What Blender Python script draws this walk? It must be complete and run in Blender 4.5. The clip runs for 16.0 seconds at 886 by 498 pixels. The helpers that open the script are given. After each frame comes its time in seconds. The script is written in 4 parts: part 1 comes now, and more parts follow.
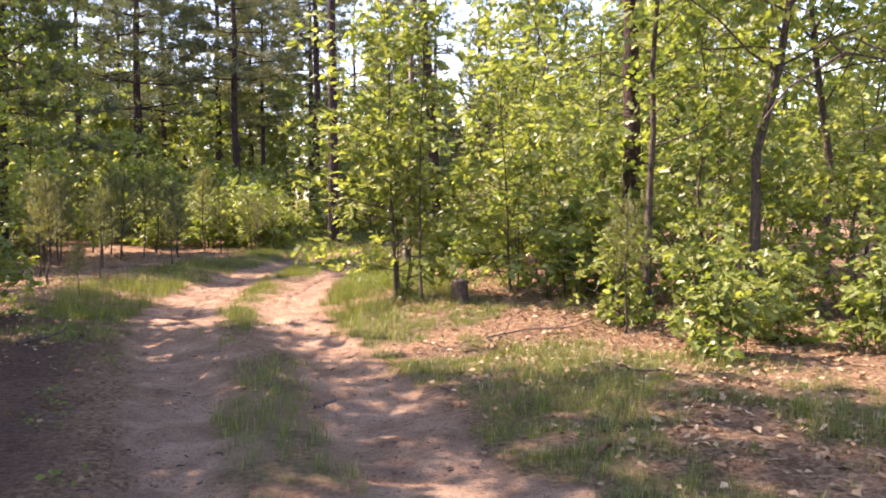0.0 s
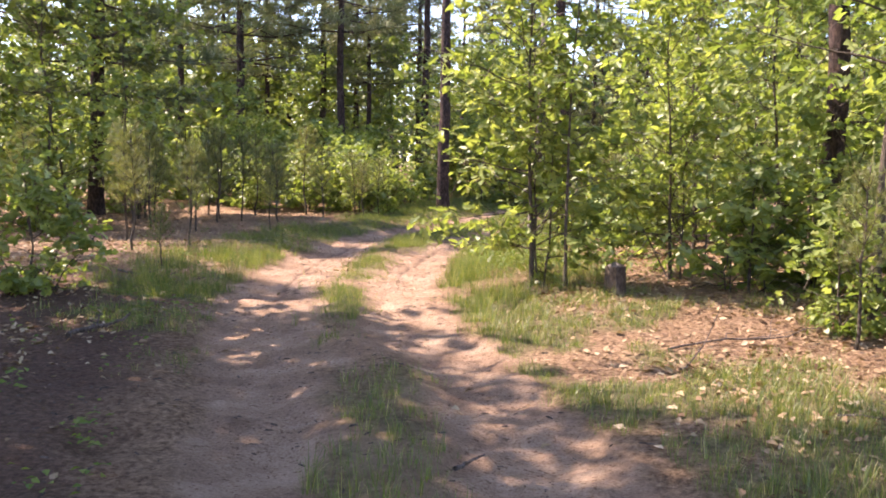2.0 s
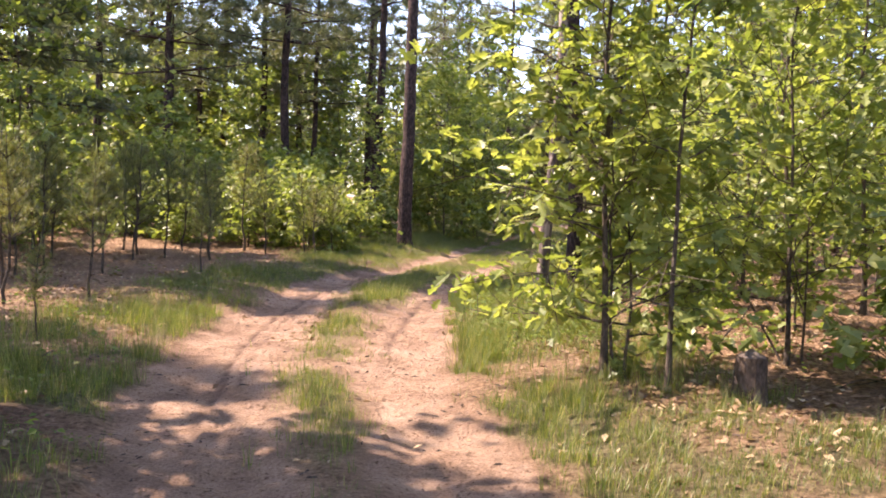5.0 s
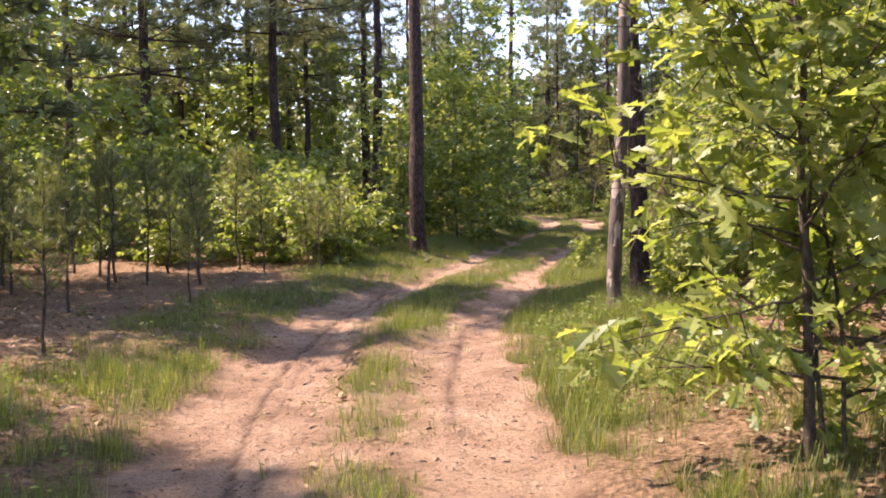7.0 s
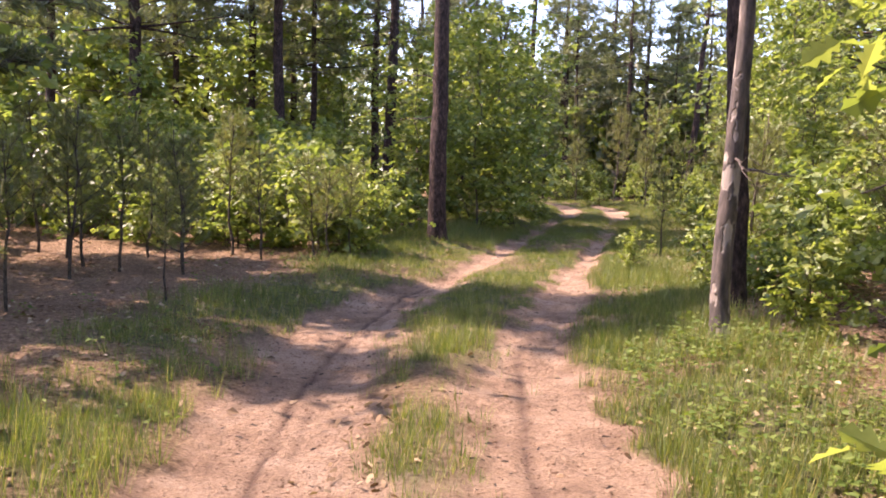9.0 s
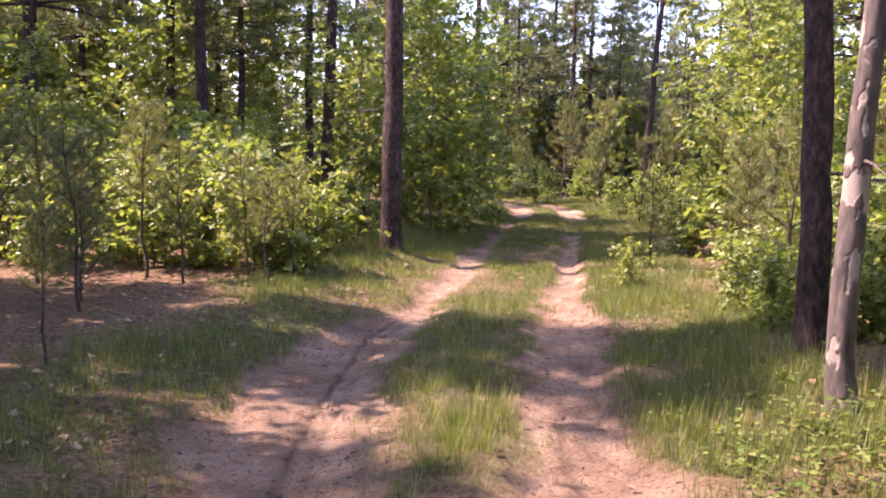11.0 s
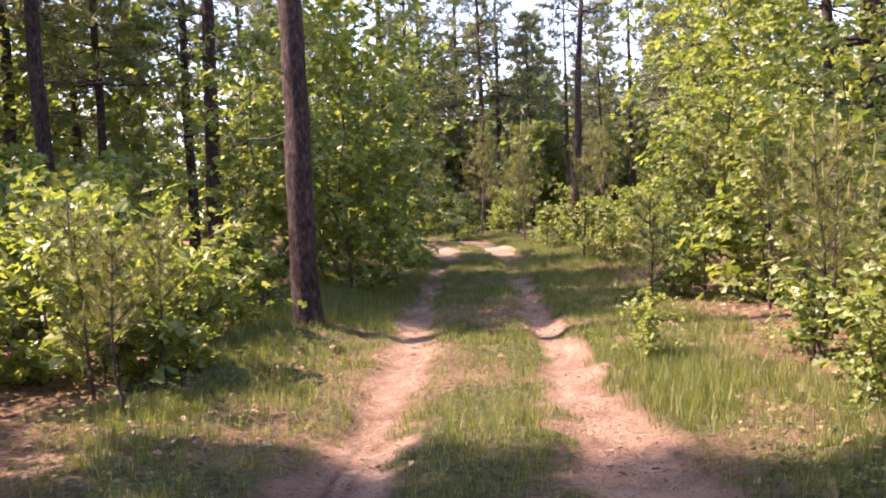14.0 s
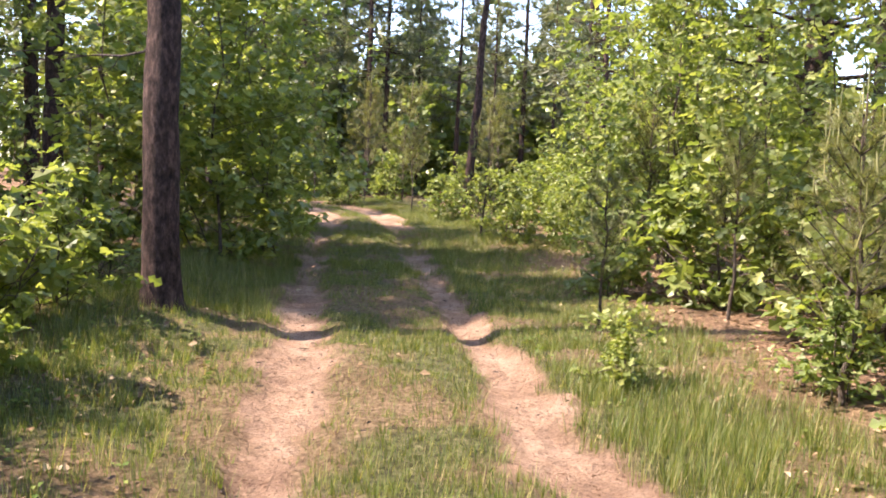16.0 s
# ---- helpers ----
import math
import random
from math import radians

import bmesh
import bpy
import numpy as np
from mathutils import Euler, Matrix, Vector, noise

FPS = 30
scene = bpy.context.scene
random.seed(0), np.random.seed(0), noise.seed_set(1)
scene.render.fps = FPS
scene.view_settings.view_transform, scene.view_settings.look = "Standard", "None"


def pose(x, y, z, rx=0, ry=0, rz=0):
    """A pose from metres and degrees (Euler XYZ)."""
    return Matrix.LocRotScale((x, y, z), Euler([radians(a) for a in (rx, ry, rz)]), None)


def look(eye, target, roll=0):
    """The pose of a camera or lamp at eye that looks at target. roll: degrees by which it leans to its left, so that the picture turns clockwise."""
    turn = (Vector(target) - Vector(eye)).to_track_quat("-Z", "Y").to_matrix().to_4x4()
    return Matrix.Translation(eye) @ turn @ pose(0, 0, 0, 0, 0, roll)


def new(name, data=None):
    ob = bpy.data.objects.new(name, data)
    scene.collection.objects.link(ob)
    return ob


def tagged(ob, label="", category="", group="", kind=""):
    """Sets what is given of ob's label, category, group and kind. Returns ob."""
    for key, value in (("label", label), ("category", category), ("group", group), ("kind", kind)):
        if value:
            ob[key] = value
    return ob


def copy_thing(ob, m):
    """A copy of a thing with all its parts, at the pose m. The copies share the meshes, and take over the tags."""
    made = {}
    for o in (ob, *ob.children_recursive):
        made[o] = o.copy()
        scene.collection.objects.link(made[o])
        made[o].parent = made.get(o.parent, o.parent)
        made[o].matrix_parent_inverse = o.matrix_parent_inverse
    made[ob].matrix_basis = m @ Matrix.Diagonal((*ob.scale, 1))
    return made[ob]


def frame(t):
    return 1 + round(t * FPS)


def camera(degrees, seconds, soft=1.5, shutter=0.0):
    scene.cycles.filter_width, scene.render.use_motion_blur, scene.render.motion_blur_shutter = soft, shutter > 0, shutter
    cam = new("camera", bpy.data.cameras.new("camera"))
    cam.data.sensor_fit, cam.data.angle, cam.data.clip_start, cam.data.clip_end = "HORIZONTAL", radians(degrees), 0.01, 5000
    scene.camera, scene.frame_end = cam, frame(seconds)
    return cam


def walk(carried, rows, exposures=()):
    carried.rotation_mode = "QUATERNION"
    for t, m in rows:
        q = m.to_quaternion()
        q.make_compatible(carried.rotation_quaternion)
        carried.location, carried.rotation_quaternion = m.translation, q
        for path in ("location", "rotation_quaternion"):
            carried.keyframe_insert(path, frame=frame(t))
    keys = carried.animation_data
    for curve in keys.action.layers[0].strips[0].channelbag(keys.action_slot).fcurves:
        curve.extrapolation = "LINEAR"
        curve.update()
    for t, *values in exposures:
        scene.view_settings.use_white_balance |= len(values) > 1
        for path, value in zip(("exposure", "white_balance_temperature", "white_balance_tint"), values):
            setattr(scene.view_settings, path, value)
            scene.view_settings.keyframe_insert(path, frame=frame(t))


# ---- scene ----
cam = camera(54.1, 16.0, soft=1.8)
METRES, EYE, TILT, LEAN, TURN = 18.0, 1.42, -3.1, 0.0, 0.0
ROWS = [
    (0.0, 0.0, 0.0, 0.0, 0.0, 0.0, 0.0),
    (0.5, -0.0017, 0.0325, -0.0, 2.3, -1.82, 2.82),
    (1.0, -0.0101, 0.0584, -0.0004, 5.92, -3.33, 2.0),
    (1.5, -0.0206, 0.0888, 0.0036, 7.42, -3.01, -0.75),
    (2.0, -0.0298, 0.116, 0.0044, 6.48, -2.37, -1.61),
    (2.5, -0.0429, 0.1436, 0.0048, 5.86, -1.3, -1.85),
    (3.0, -0.0534, 0.1721, 0.0053, 3.21, 0.22, 0.05),
    (3.5, -0.0638, 0.2025, 0.0075, 1.68, -1.58, 0.51),
    (4.0, -0.0738, 0.2292, 0.0103, 0.39, -2.6, -0.88),
    (4.5, -0.0772, 0.2634, 0.0123, -1.23, 0.39, -1.41),
    (5.0, -0.0891, 0.2906, 0.0117, 1.94, -0.15, -2.64),
    (7.5, -0.1327, 0.4392, 0.023, 1.18, -0.43, 0.65),
    (8.0, -0.1409, 0.4665, 0.0271, -0.74, -1.18, -1.62),
    (8.5, -0.1441, 0.498, 0.0269, -1.26, 0.68, -0.54),
    (9.0, -0.1516, 0.53, 0.027, 1.29, -1.6, -1.71),
    (9.5, -0.1583, 0.5593, 0.0318, 0.04, -2.0, -0.47),
    (12.0, -0.1853, 0.7147, 0.042, -6.47, -1.36, -0.61),
    (12.5, -0.1849, 0.7468, 0.0434, -8.18, -0.75, 1.08),
    (13.0, -0.188, 0.7785, 0.0443, -7.96, -0.55, 0.09),
    (13.5, -0.1897, 0.8092, 0.0481, -8.69, -0.78, 1.8),
    (14.0, -0.1876, 0.8426, 0.0514, -10.09, 0.48, 3.17),
    (14.5, -0.1889, 0.8737, 0.0542, -12.19, -1.14, 0.63),
    (15.0, -0.1861, 0.9056, 0.0549, -11.22, 1.91, 1.83),
    (15.5, -0.1857, 0.9377, 0.054, -13.97, -0.66, 1.14),
    (16.0, -0.185, 0.9641, 0.0584, -18.89, -2.01, -1.14),
]
walk(cam, [(t, pose(0, 0, EYE, TILT, LEAN, TURN) @ pose(METRES * x, METRES * y, METRES * z, 90 + pitch, roll, yaw)) for t, x, y, z, yaw, pitch, roll in ROWS], exposures=[(0.0, 2.15, 6900, 31), (1.5, 2.2, 6500, 25), (4.0, 2.15, 6700, 29), (8.0, 1.95, 6800, 28), (9.7, 2.1, 6500, 37), (12.5, 2.16, 6700, 43), (14.5, 2.12, 6800, 34), (16.0, 2.17, 6500, 23)])

# ---- light ----
SUN_EL, SUN_AZ = 52.0, -75.0          # degrees above the horizon, and clockwise from the way ahead
world = bpy.data.worlds.new("sky")
scene.world = world
world.use_nodes = True
wn = world.node_tree
sky = wn.nodes.new("ShaderNodeTexSky")
sky.sky_type, sky.sun_disc = "NISHITA", False
sky.sun_elevation, sky.sun_rotation = radians(SUN_EL), radians(SUN_AZ)
sky.air_density, sky.dust_density, sky.ozone_density = 1.0, 0.8, 1.6
wn.links.new(sky.outputs["Color"], wn.nodes["Background"].inputs["Color"])
wn.nodes["Background"].inputs["Strength"].default_value = 0.15
sun_data = bpy.data.lights.new("sun", "SUN")
sun_data.energy, sun_data.angle, sun_data.color = 4.4, radians(0.53), (1.0, 0.89, 0.72)
sun = new("sun", sun_data)
_e, _a = radians(SUN_EL), radians(SUN_AZ)
SUN_DIR = Vector((math.sin(_a) * math.cos(_e), math.cos(_a) * math.cos(_e), math.sin(_e)))
sun.matrix_world = look(SUN_DIR * 80, (0, 0, 0))

rng = np.random.default_rng(11)


# ---- the plan ----
def road_left(y):
    return np.interp(y, RL[0], RL[1]), np.interp(y, RL[0], RL[2])


def road_right(y):
    return np.interp(y, RR[0], RR[1]), np.interp(y, RR[0], RR[2])


# rut centre lines: distance ahead, place across, width
RL = ([-6, 0, 4.4, 5.8, 7.7, 10.7, 13, 15.4, 16.6, 18.4, 19.8, 21.1, 23, 25.6, 29.2, 33.7, 37.2, 41, 46],
      [0.4, -0.5, -1.4, -1.8, -2.44, -3.35, -3.57, -3.7, -3.82, -3.7, -3.18, -2.87, -2.4, -1.9, -1.2, -0.2, 0.75, 1.0, 0.2],
      [0.6, 0.6, 0.55, 0.6, 0.8, 1.15, 1.1, 0.95, 1.0, 0.9, 0.7, 0.45, 0.45, 0.45, 0.38, 0.45, 0.7, 0.8, 0.8])
RR = ([-6, 0, 4.4, 5.6, 7.7, 9.4, 11.1, 12.8, 14.9, 15.6, 17.2, 18.5, 19.5, 20.8, 22.3, 24.6, 30.5, 35, 38.5, 42, 46],
      [2.2, 1.2, 0.05, -0.38, -0.85, -1.6, -2.0, -2.23, -2.3, -2.2, -2.05, -1.76, -1.55, -1.33, -1.03, -0.52, 0.75, 1.8, 2.35, 2.5, 1.6],
      [0.9, 0.9, 1.0, 0.9, 0.68, 0.87, 0.88, 0.98, 0.87, 0.73, 0.55, 0.62, 0.66, 0.53, 0.45, 0.34, 0.4, 0.5, 0.8, 0.8, 0.8])


def lattice(seed, n=64):
    return np.random.default_rng(seed).random((n, n))


LAT = [lattice(s) for s in range(6)]


def vnoise(x, y, scale, k=0):
    """Smooth value noise between 0 and 1 over the plan."""
    u, v = np.asarray(x) / scale, np.asarray(y) / scale
    iu, iv = np.floor(u).astype(int), np.floor(v).astype(int)
    fu, fv = u - iu, v - iv
    fu, fv = fu * fu * (3 - 2 * fu), fv * fv * (3 - 2 * fv)
    g = LAT[k % 6]
    a, b = g[iu % 64, iv % 64], g[(iu + 1) % 64, iv % 64]
    c, d = g[iu % 64, (iv + 1) % 64], g[(iu + 1) % 64, (iv + 1) % 64]
    return (a * (1 - fu) + b * fu) * (1 - fv) + (c * (1 - fu) + d * fu) * fv


def smooth(e0, e1, x):
    t = np.clip((x - e0) / (e1 - e0), 0, 1)
    return t * t * (3 - 2 * t)


def rut(x, y, side):
    """1 on the bare sand of a rut, 0 on its grassy edges, with a ragged border."""
    c, w = road_left(y) if side == "L" else road_right(y)
    wob = (vnoise(x, y, 0.35, 1) - 0.5) * 0.30 + (vnoise(x, y, 0.11, 2) - 0.5) * 0.14
    return 1 - smooth(-0.10, 0.10, np.abs(x - c) - w / 2 + wob)


def strip(x, y):
    """The narrow grassy ridge left standing between the ruts through the bend."""
    lc, lw = road_left(y)
    rc, rw = road_right(y)
    c = 0.5 * (lc + lw / 2 + rc - rw / 2) + 0.05 * np.sin(y * 3.1)
    return np.exp(-((x - c) / (0.16 + 0.2 * vnoise(x, y, 1.3, 1))) ** 2) * smooth(9.0, 10.5, y) * (1 - smooth(17, 19, y)) * smooth(0.22, 0.5, vnoise(x, y, 0.55, 2))


def sand(x, y):
    grown = smooth(27, 31, y) * (1 - smooth(35.5, 37, y)) * smooth(0.38, 0.52, vnoise(x * 0.5, y, 1.6, 5))
    return np.maximum(rut(x, y, "L"), rut(x, y, "R")) * (1 - smooth(44, 47, y)) * (1 - 0.9 * grown) * (1 - 0.75 * strip(x, y))


def base_height(x, y):
    z = np.interp(y, [-5, 12, 24, 31, 38, 50, 70], [0, 0, 0.1, 0.15, 0.4, 0.55, 0.6])
    lc, lw = road_left(y)
    rc, rw = road_right(y)
    off_l, off_r = lc - lw / 2 - x, x - rc - rw / 2
    z = z + 0.06 * smooth(0.1, 1.6, off_l) + 0.035 * smooth(0.1, 1.8, off_r)
    z = z + 0.14 * smooth(0.2, 1.4, off_l) * smooth(22, 25, y)
    # the low bank on the inner side of the bend
    z = z + 0.15 * smooth(0.15, 1.1, off_r) * smooth(8.0, 10.6, y) * (1 - smooth(18.5, 22, y))
    z = z + (vnoise(x, y, 3.0, 3) - 0.5) * 0.12 * np.clip(np.maximum(off_l, off_r), 0, 1)
    return z


def tread(x, y):
    """The double line that a narrow tyre pressed into the outer rut, and a fainter one in the inner rut."""
    c = np.interp(y, [9, 12, 13.5, 14.9, 16.6, 17.9, 19.4, 21, 22], [-2.95, -3.5, -3.68, -3.77, -3.72, -3.59, -3.42, -2.95, -2.65]) + 0.01 * np.sin(y * 2.3)
    c2 = np.interp(y, [12, 14, 15, 16.4, 18], [-2.3, -2.36, -2.31, -2.26, -1.95])
    m = np.exp(-((x - c) / 0.026) ** 2) + 0.45 * np.exp(-((x - c - 0.13) / 0.022) ** 2)
    m = m * smooth(9, 11.5, y) * (1 - smooth(20, 22, y))
    m = m + 0.7 * np.exp(-((x - c2) / 0.036) ** 2) * smooth(12, 13, y) * (1 - smooth(16.5, 18, y))
    return np.clip(m * (0.55 + 0.8 * vnoise(x, y, 0.25, 0)), 0, 0.9)


def ground_height(x, y):
    x, y = np.asarray(x, float), np.asarray(y, float)
    z = base_height(x, y)
    for side in ("L", "R"):
        c, w = road_left(y) if side == "L" else road_right(y)
        d = np.abs(x - c) / (w / 2)
        z = z - 0.065 * np.exp(-(d * 0.9) ** 4) * (1 - smooth(42, 46, y))
    s = sand(x, y)
    # wheel-churned ripples across the ruts and loose crumbs
    z = z + s * ((vnoise(x * 0.35, y, 0.2, 4) - 0.5) * 0.065 + (vnoise(x, y, 0.11, 5) - 0.5) * 0.032 + (vnoise(x, y, 0.6, 0) - 0.5) * 0.05)
    z = z + (1 - s) * ((vnoise(x, y, 0.14, 2) - 0.5) * 0.03 + (vnoise(x, y, 0.5, 1) - 0.5) * 0.05)
    z = z - 0.02 * tread(x, y)
    return z


def gz(x, y):
    return float(ground_height(np.array([x]), np.array([y]))[0])


# ---- materials ----
def material(name):
    m = bpy.data.materials.new(name)
    m.use_nodes = True
    return m, m.node_tree.nodes, m.node_tree.links, m.node_tree.nodes["Principled BSDF"]


def ramp(nodes, links, fac, stops):
    r = nodes.new("ShaderNodeValToRGB")
    els = r.color_ramp.elements
    while len(els) < len(stops):
        els.new(0.5)
    for e, (p, c) in zip(els, stops):
        e.position, e.color = p, (*c, 1)
    links.new(fac, r.inputs["Fac"])
    return r.outputs["Color"]


def tex(nodes, links, scale, detail=5, rough=0.6, coord="Object", stretch=None):
    tc = nodes.new("ShaderNodeTexCoord")
    n = nodes.new("ShaderNodeTexNoise")
    n.inputs["Scale"].default_value, n.inputs["Detail"].default_value, n.inputs["Roughness"].default_value = scale, detail, rough
    if stretch:
        mp = nodes.new("ShaderNodeMapping")
        mp.inputs["Scale"].default_value = stretch
        links.new(tc.outputs[coord], mp.inputs["Vector"])
        links.new(mp.outputs["Vector"], n.inputs["Vector"])
    else:
        links.new(tc.outputs[coord], n.inputs["Vector"])
    return n.outputs["Fac"]


def mix(nodes, links, fac, a, b, mode="MIX"):
    m = nodes.new("ShaderNodeMix")
    m.data_type, m.blend_type = "RGBA", mode
    for sock, v in ((m.inputs[0], fac), (m.inputs[6], a), (m.inputs[7], b)):
        if isinstance(v, (int, float)):
            sock.default_value = v
        elif isinstance(v, tuple):
            sock.default_value = (*v, 1)
        else:
            links.new(v, sock)
    return m.outputs[2]


def bump(nodes, links, height, strength, distance, bsdf):
    b = nodes.new("ShaderNodeBump")
    b.inputs["Strength"].default_value, b.inputs["Distance"].default_value = strength, distance
    links.new(height, b.inputs["Height"])
    links.new(b.outputs["Normal"], bsdf.inputs["Normal"])


def ground_material():
    m, n, l, p = material("forest_ground")
    at = n.new("ShaderNodeAttribute")
    at.attribute_name = "sand"
    ag = n.new("ShaderNodeAttribute")
    ag.attribute_name = "turf"
    sand_c = ramp(n, l, tex(n, l, 2.2, 8, 0.65), [(0.3, (0.225, 0.14, 0.094)), (0.5, (0.38, 0.252, 0.172)), (0.7, (0.51, 0.362, 0.262))])
    grain = ramp(n, l, tex(n, l, 60, 4, 0.7), [(0.35, (0.5, 0.45, 0.4)), (0.6, (1.08, 1.07, 1.05))])
    sand_c = mix(n, l, 0.65, sand_c, grain, "MULTIPLY")
    tr = n.new("ShaderNodeAttribute")
    tr.attribute_name = "tread"
    sand_c = mix(n, l, tr.outputs["Fac"], sand_c, (0.12, 0.073, 0.053))
    speck = ramp(n, l, tex(n, l, 34, 3, 0.5), [(0.60, (1, 1, 1)), (0.68, (0.35, 0.27, 0.22))])
    sand_c = mix(n, l, 0.85, sand_c, speck, "MULTIPLY")
    litter = ramp(n, l, tex(n, l, 26, 8, 0.75), [(0.32, (0.045, 0.029, 0.019)), (0.46, (0.17, 0.112, 0.072)), (0.58, (0.32, 0.225, 0.152)), (0.72, (0.47, 0.365, 0.265))])
    big = ramp(n, l, tex(n, l, 1.1, 5, 0.6), [(0.35, (0.8, 0.68, 0.58)), (0.65, (1.3, 1.18, 1.05))])
    litter = mix(n, l, 0.8, litter, big, "MULTIPLY")
    # needle brown, darkened further to carry the deep shade under the near trees
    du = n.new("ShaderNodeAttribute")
    du.attribute_name = "shaded_duff"
    shaded_duff = ramp(n, l, tex(n, l, 30, 8, 0.75), [(0.34, (0.022, 0.012, 0.009)), (0.5, (0.085, 0.046, 0.032)), (0.68, (0.19, 0.11, 0.078))])
    litter = mix(n, l, du.outputs["Fac"], litter, shaded_duff)
    turf = ramp(n, l, tex(n, l, 18, 7, 0.7), [(0.35, (0.046, 0.046, 0.02)), (0.52, (0.115, 0.112, 0.046)), (0.68, (0.245, 0.215, 0.115))])
    c = mix(n, l, ag.outputs["Fac"], litter, turf)
    c = mix(n, l, at.outputs["Fac"], c, sand_c)
    l.new(c, p.inputs["Base Color"])
    p.inputs["Roughness"].default_value = 0.95
    p.inputs["Specular IOR Level"].default_value = 0.15
    both = n.new("ShaderNodeMath")
    both.operation = "MULTIPLY_ADD"
    both.inputs[1].default_value = 2.2
    l.new(tex(n, l, 8, 4, 0.6), both.inputs[0])
    l.new(tex(n, l, 34, 8, 0.75), both.inputs[2])
    bump(n, l, both.outputs[0], 1.0, 0.06, p)
    return m


def leaf_material(name, stops, translucent=0.45, rough=0.42, gloss=0.7):
    m, n, l, p = material(name)
    g = n.new("ShaderNodeNewGeometry")
    c = ramp(n, l, g.outputs["Random Per Island"], stops)
    oi = n.new("ShaderNodeObjectInfo")
    tone = ramp(n, l, oi.outputs["Random"], [(0.0, (0.8, 0.84, 0.8)), (1.0, (1.12, 1.06, 0.95))])
    c = mix(n, l, 1.0, c, tone, "MULTIPLY")
    vein = ramp(n, l, tex(n, l, 22, 4), [(0.35, (0.82, 0.85, 0.8)), (0.65, (1.08, 1.05, 1.0))])
    c = mix(n, l, 0.7, c, vein, "MULTIPLY")
    l.new(c, p.inputs["Base Color"])
    p.inputs["Roughness"].default_value = rough
    p.inputs["Specular IOR Level"].default_value = gloss
    tr = n.new("ShaderNodeBsdfTranslucent")
    warm = mix(n, l, 1.0, c, (1.25, 1.28, 0.6), "MULTIPLY")
    l.new(warm, tr.inputs["Color"])
    ms = n.new("ShaderNodeMixShader")
    ms.inputs["Fac"].default_value = translucent
    l.new(p.outputs["BSDF"], ms.inputs[1])
    l.new(tr.outputs["BSDF"], ms.inputs[2])
    l.new(ms.outputs["Shader"], n["Material Output"].inputs["Surface"])
    return m


def bark_material(name, dark, mid, light, furrow=14.0):
    m, n, l, p = material(name)
    f = tex(n, l, furrow * 1.5, 8, 0.72, stretch=(1, 1, 0.45))
    c = ramp(n, l, f, [(0.34, dark), (0.5, mid), (0.68, light)])
    patch = ramp(n, l, tex(n, l, 2.5, 5), [(0.35, (0.7, 0.68, 0.66)), (0.65, (1.2, 1.1, 1.05))])
    c = mix(n, l, 0.8, c, patch, "MULTIPLY")
    l.new(c, p.inputs["Base Color"])
    p.inputs["Roughness"].default_value = 0.9
    p.inputs["Specular IOR Level"].default_value = 0.2
    bump(n, l, f, 1.0, 0.03, p)
    return m


M_GROUND = ground_material()
M_OAK = leaf_material("oak_leaves", [(0, (0.12, 0.163, 0.045)), (0.35, (0.185, 0.238, 0.07)), (0.75, (0.262, 0.308, 0.102)), (1, (0.35, 0.38, 0.145))], 0.5, 0.42, 0.5)
M_NEEDLE = leaf_material("pine_needles", [(0, (0.095, 0.115, 0.068)), (0.5, (0.14, 0.16, 0.098)), (1, (0.205, 0.22, 0.14))], 0.38, 0.5, 0.5)
M_NEEDLE_PALE = leaf_material("young_pine_needles", [(0, (0.11, 0.127, 0.05)), (0.5, (0.175, 0.19, 0.078)), (1, (0.26, 0.25, 0.11))], 0.35, 0.5, 0.4)
M_CANDLE = leaf_material("pine_candles", [(0, (0.200, 0.222, 0.081)), (1, (0.311, 0.296, 0.133))], 0.2, 0.6)
M_GRASS = leaf_material("grass_blades", [(0, (0.072, 0.108, 0.021)), (0.5, (0.128, 0.17, 0.034)), (0.82, (0.2, 0.225, 0.055)), (1, (0.43, 0.355, 0.19))], 0.4, 0.5)
M_DRY = leaf_material("fallen_leaves", [(0, (0.11, 0.06, 0.038)), (0.4, (0.24, 0.15, 0.095)), (0.8, (0.36, 0.26, 0.175)), (1, (0.52, 0.40, 0.29))], 0.12, 0.75, 0.2)
M_WEED = leaf_material("weed_leaves", [(0, (0.09, 0.14, 0.03)), (0.5, (0.145, 0.195, 0.045)), (1, (0.22, 0.25, 0.07))], 0.4, 0.6, 0.2)
M_BARK = bark_material("pine_bark", (0.012, 0.009, 0.009), (0.052, 0.035, 0.031), (0.14, 0.094, 0.084))
M_BARK_OAK = bark_material("young_oak_bark", (0.034, 0.027, 0.020), (0.092, 0.074, 0.058), (0.175, 0.148, 0.118), 24)


def peeling_material():
    """Bare grey wood where the bark has come off, dark bark where it still holds."""
    m, n, l, p = material("peeling_bark")
    wood = ramp(n, l, tex(n, l, 16, 6, 0.6, stretch=(1, 1, 0.15)), [(0.3, (0.165, 0.126, 0.104)), (0.55, (0.285, 0.23, 0.192)), (0.75, (0.37, 0.305, 0.258))])
    bark = ramp(n, l, tex(n, l, 14, 7, 0.7, stretch=(1, 1, 0.25)), [(0.34, (0.024, 0.018, 0.016)), (0.5, (0.078, 0.058, 0.049)), (0.68, (0.157, 0.115, 0.097))])
    where = ramp(n, l, tex(n, l, 4.6, 3, 0.55, stretch=(1, 1, 0.6)), [(0.51, (0, 0, 0)), (0.54, (1, 1, 1))])
    l.new(mix(n, l, where, bark, wood), p.inputs["Base Color"])
    p.inputs["Roughness"].default_value = 0.85
    bump(n, l, where, 0.6, -0.02, p)
    return m


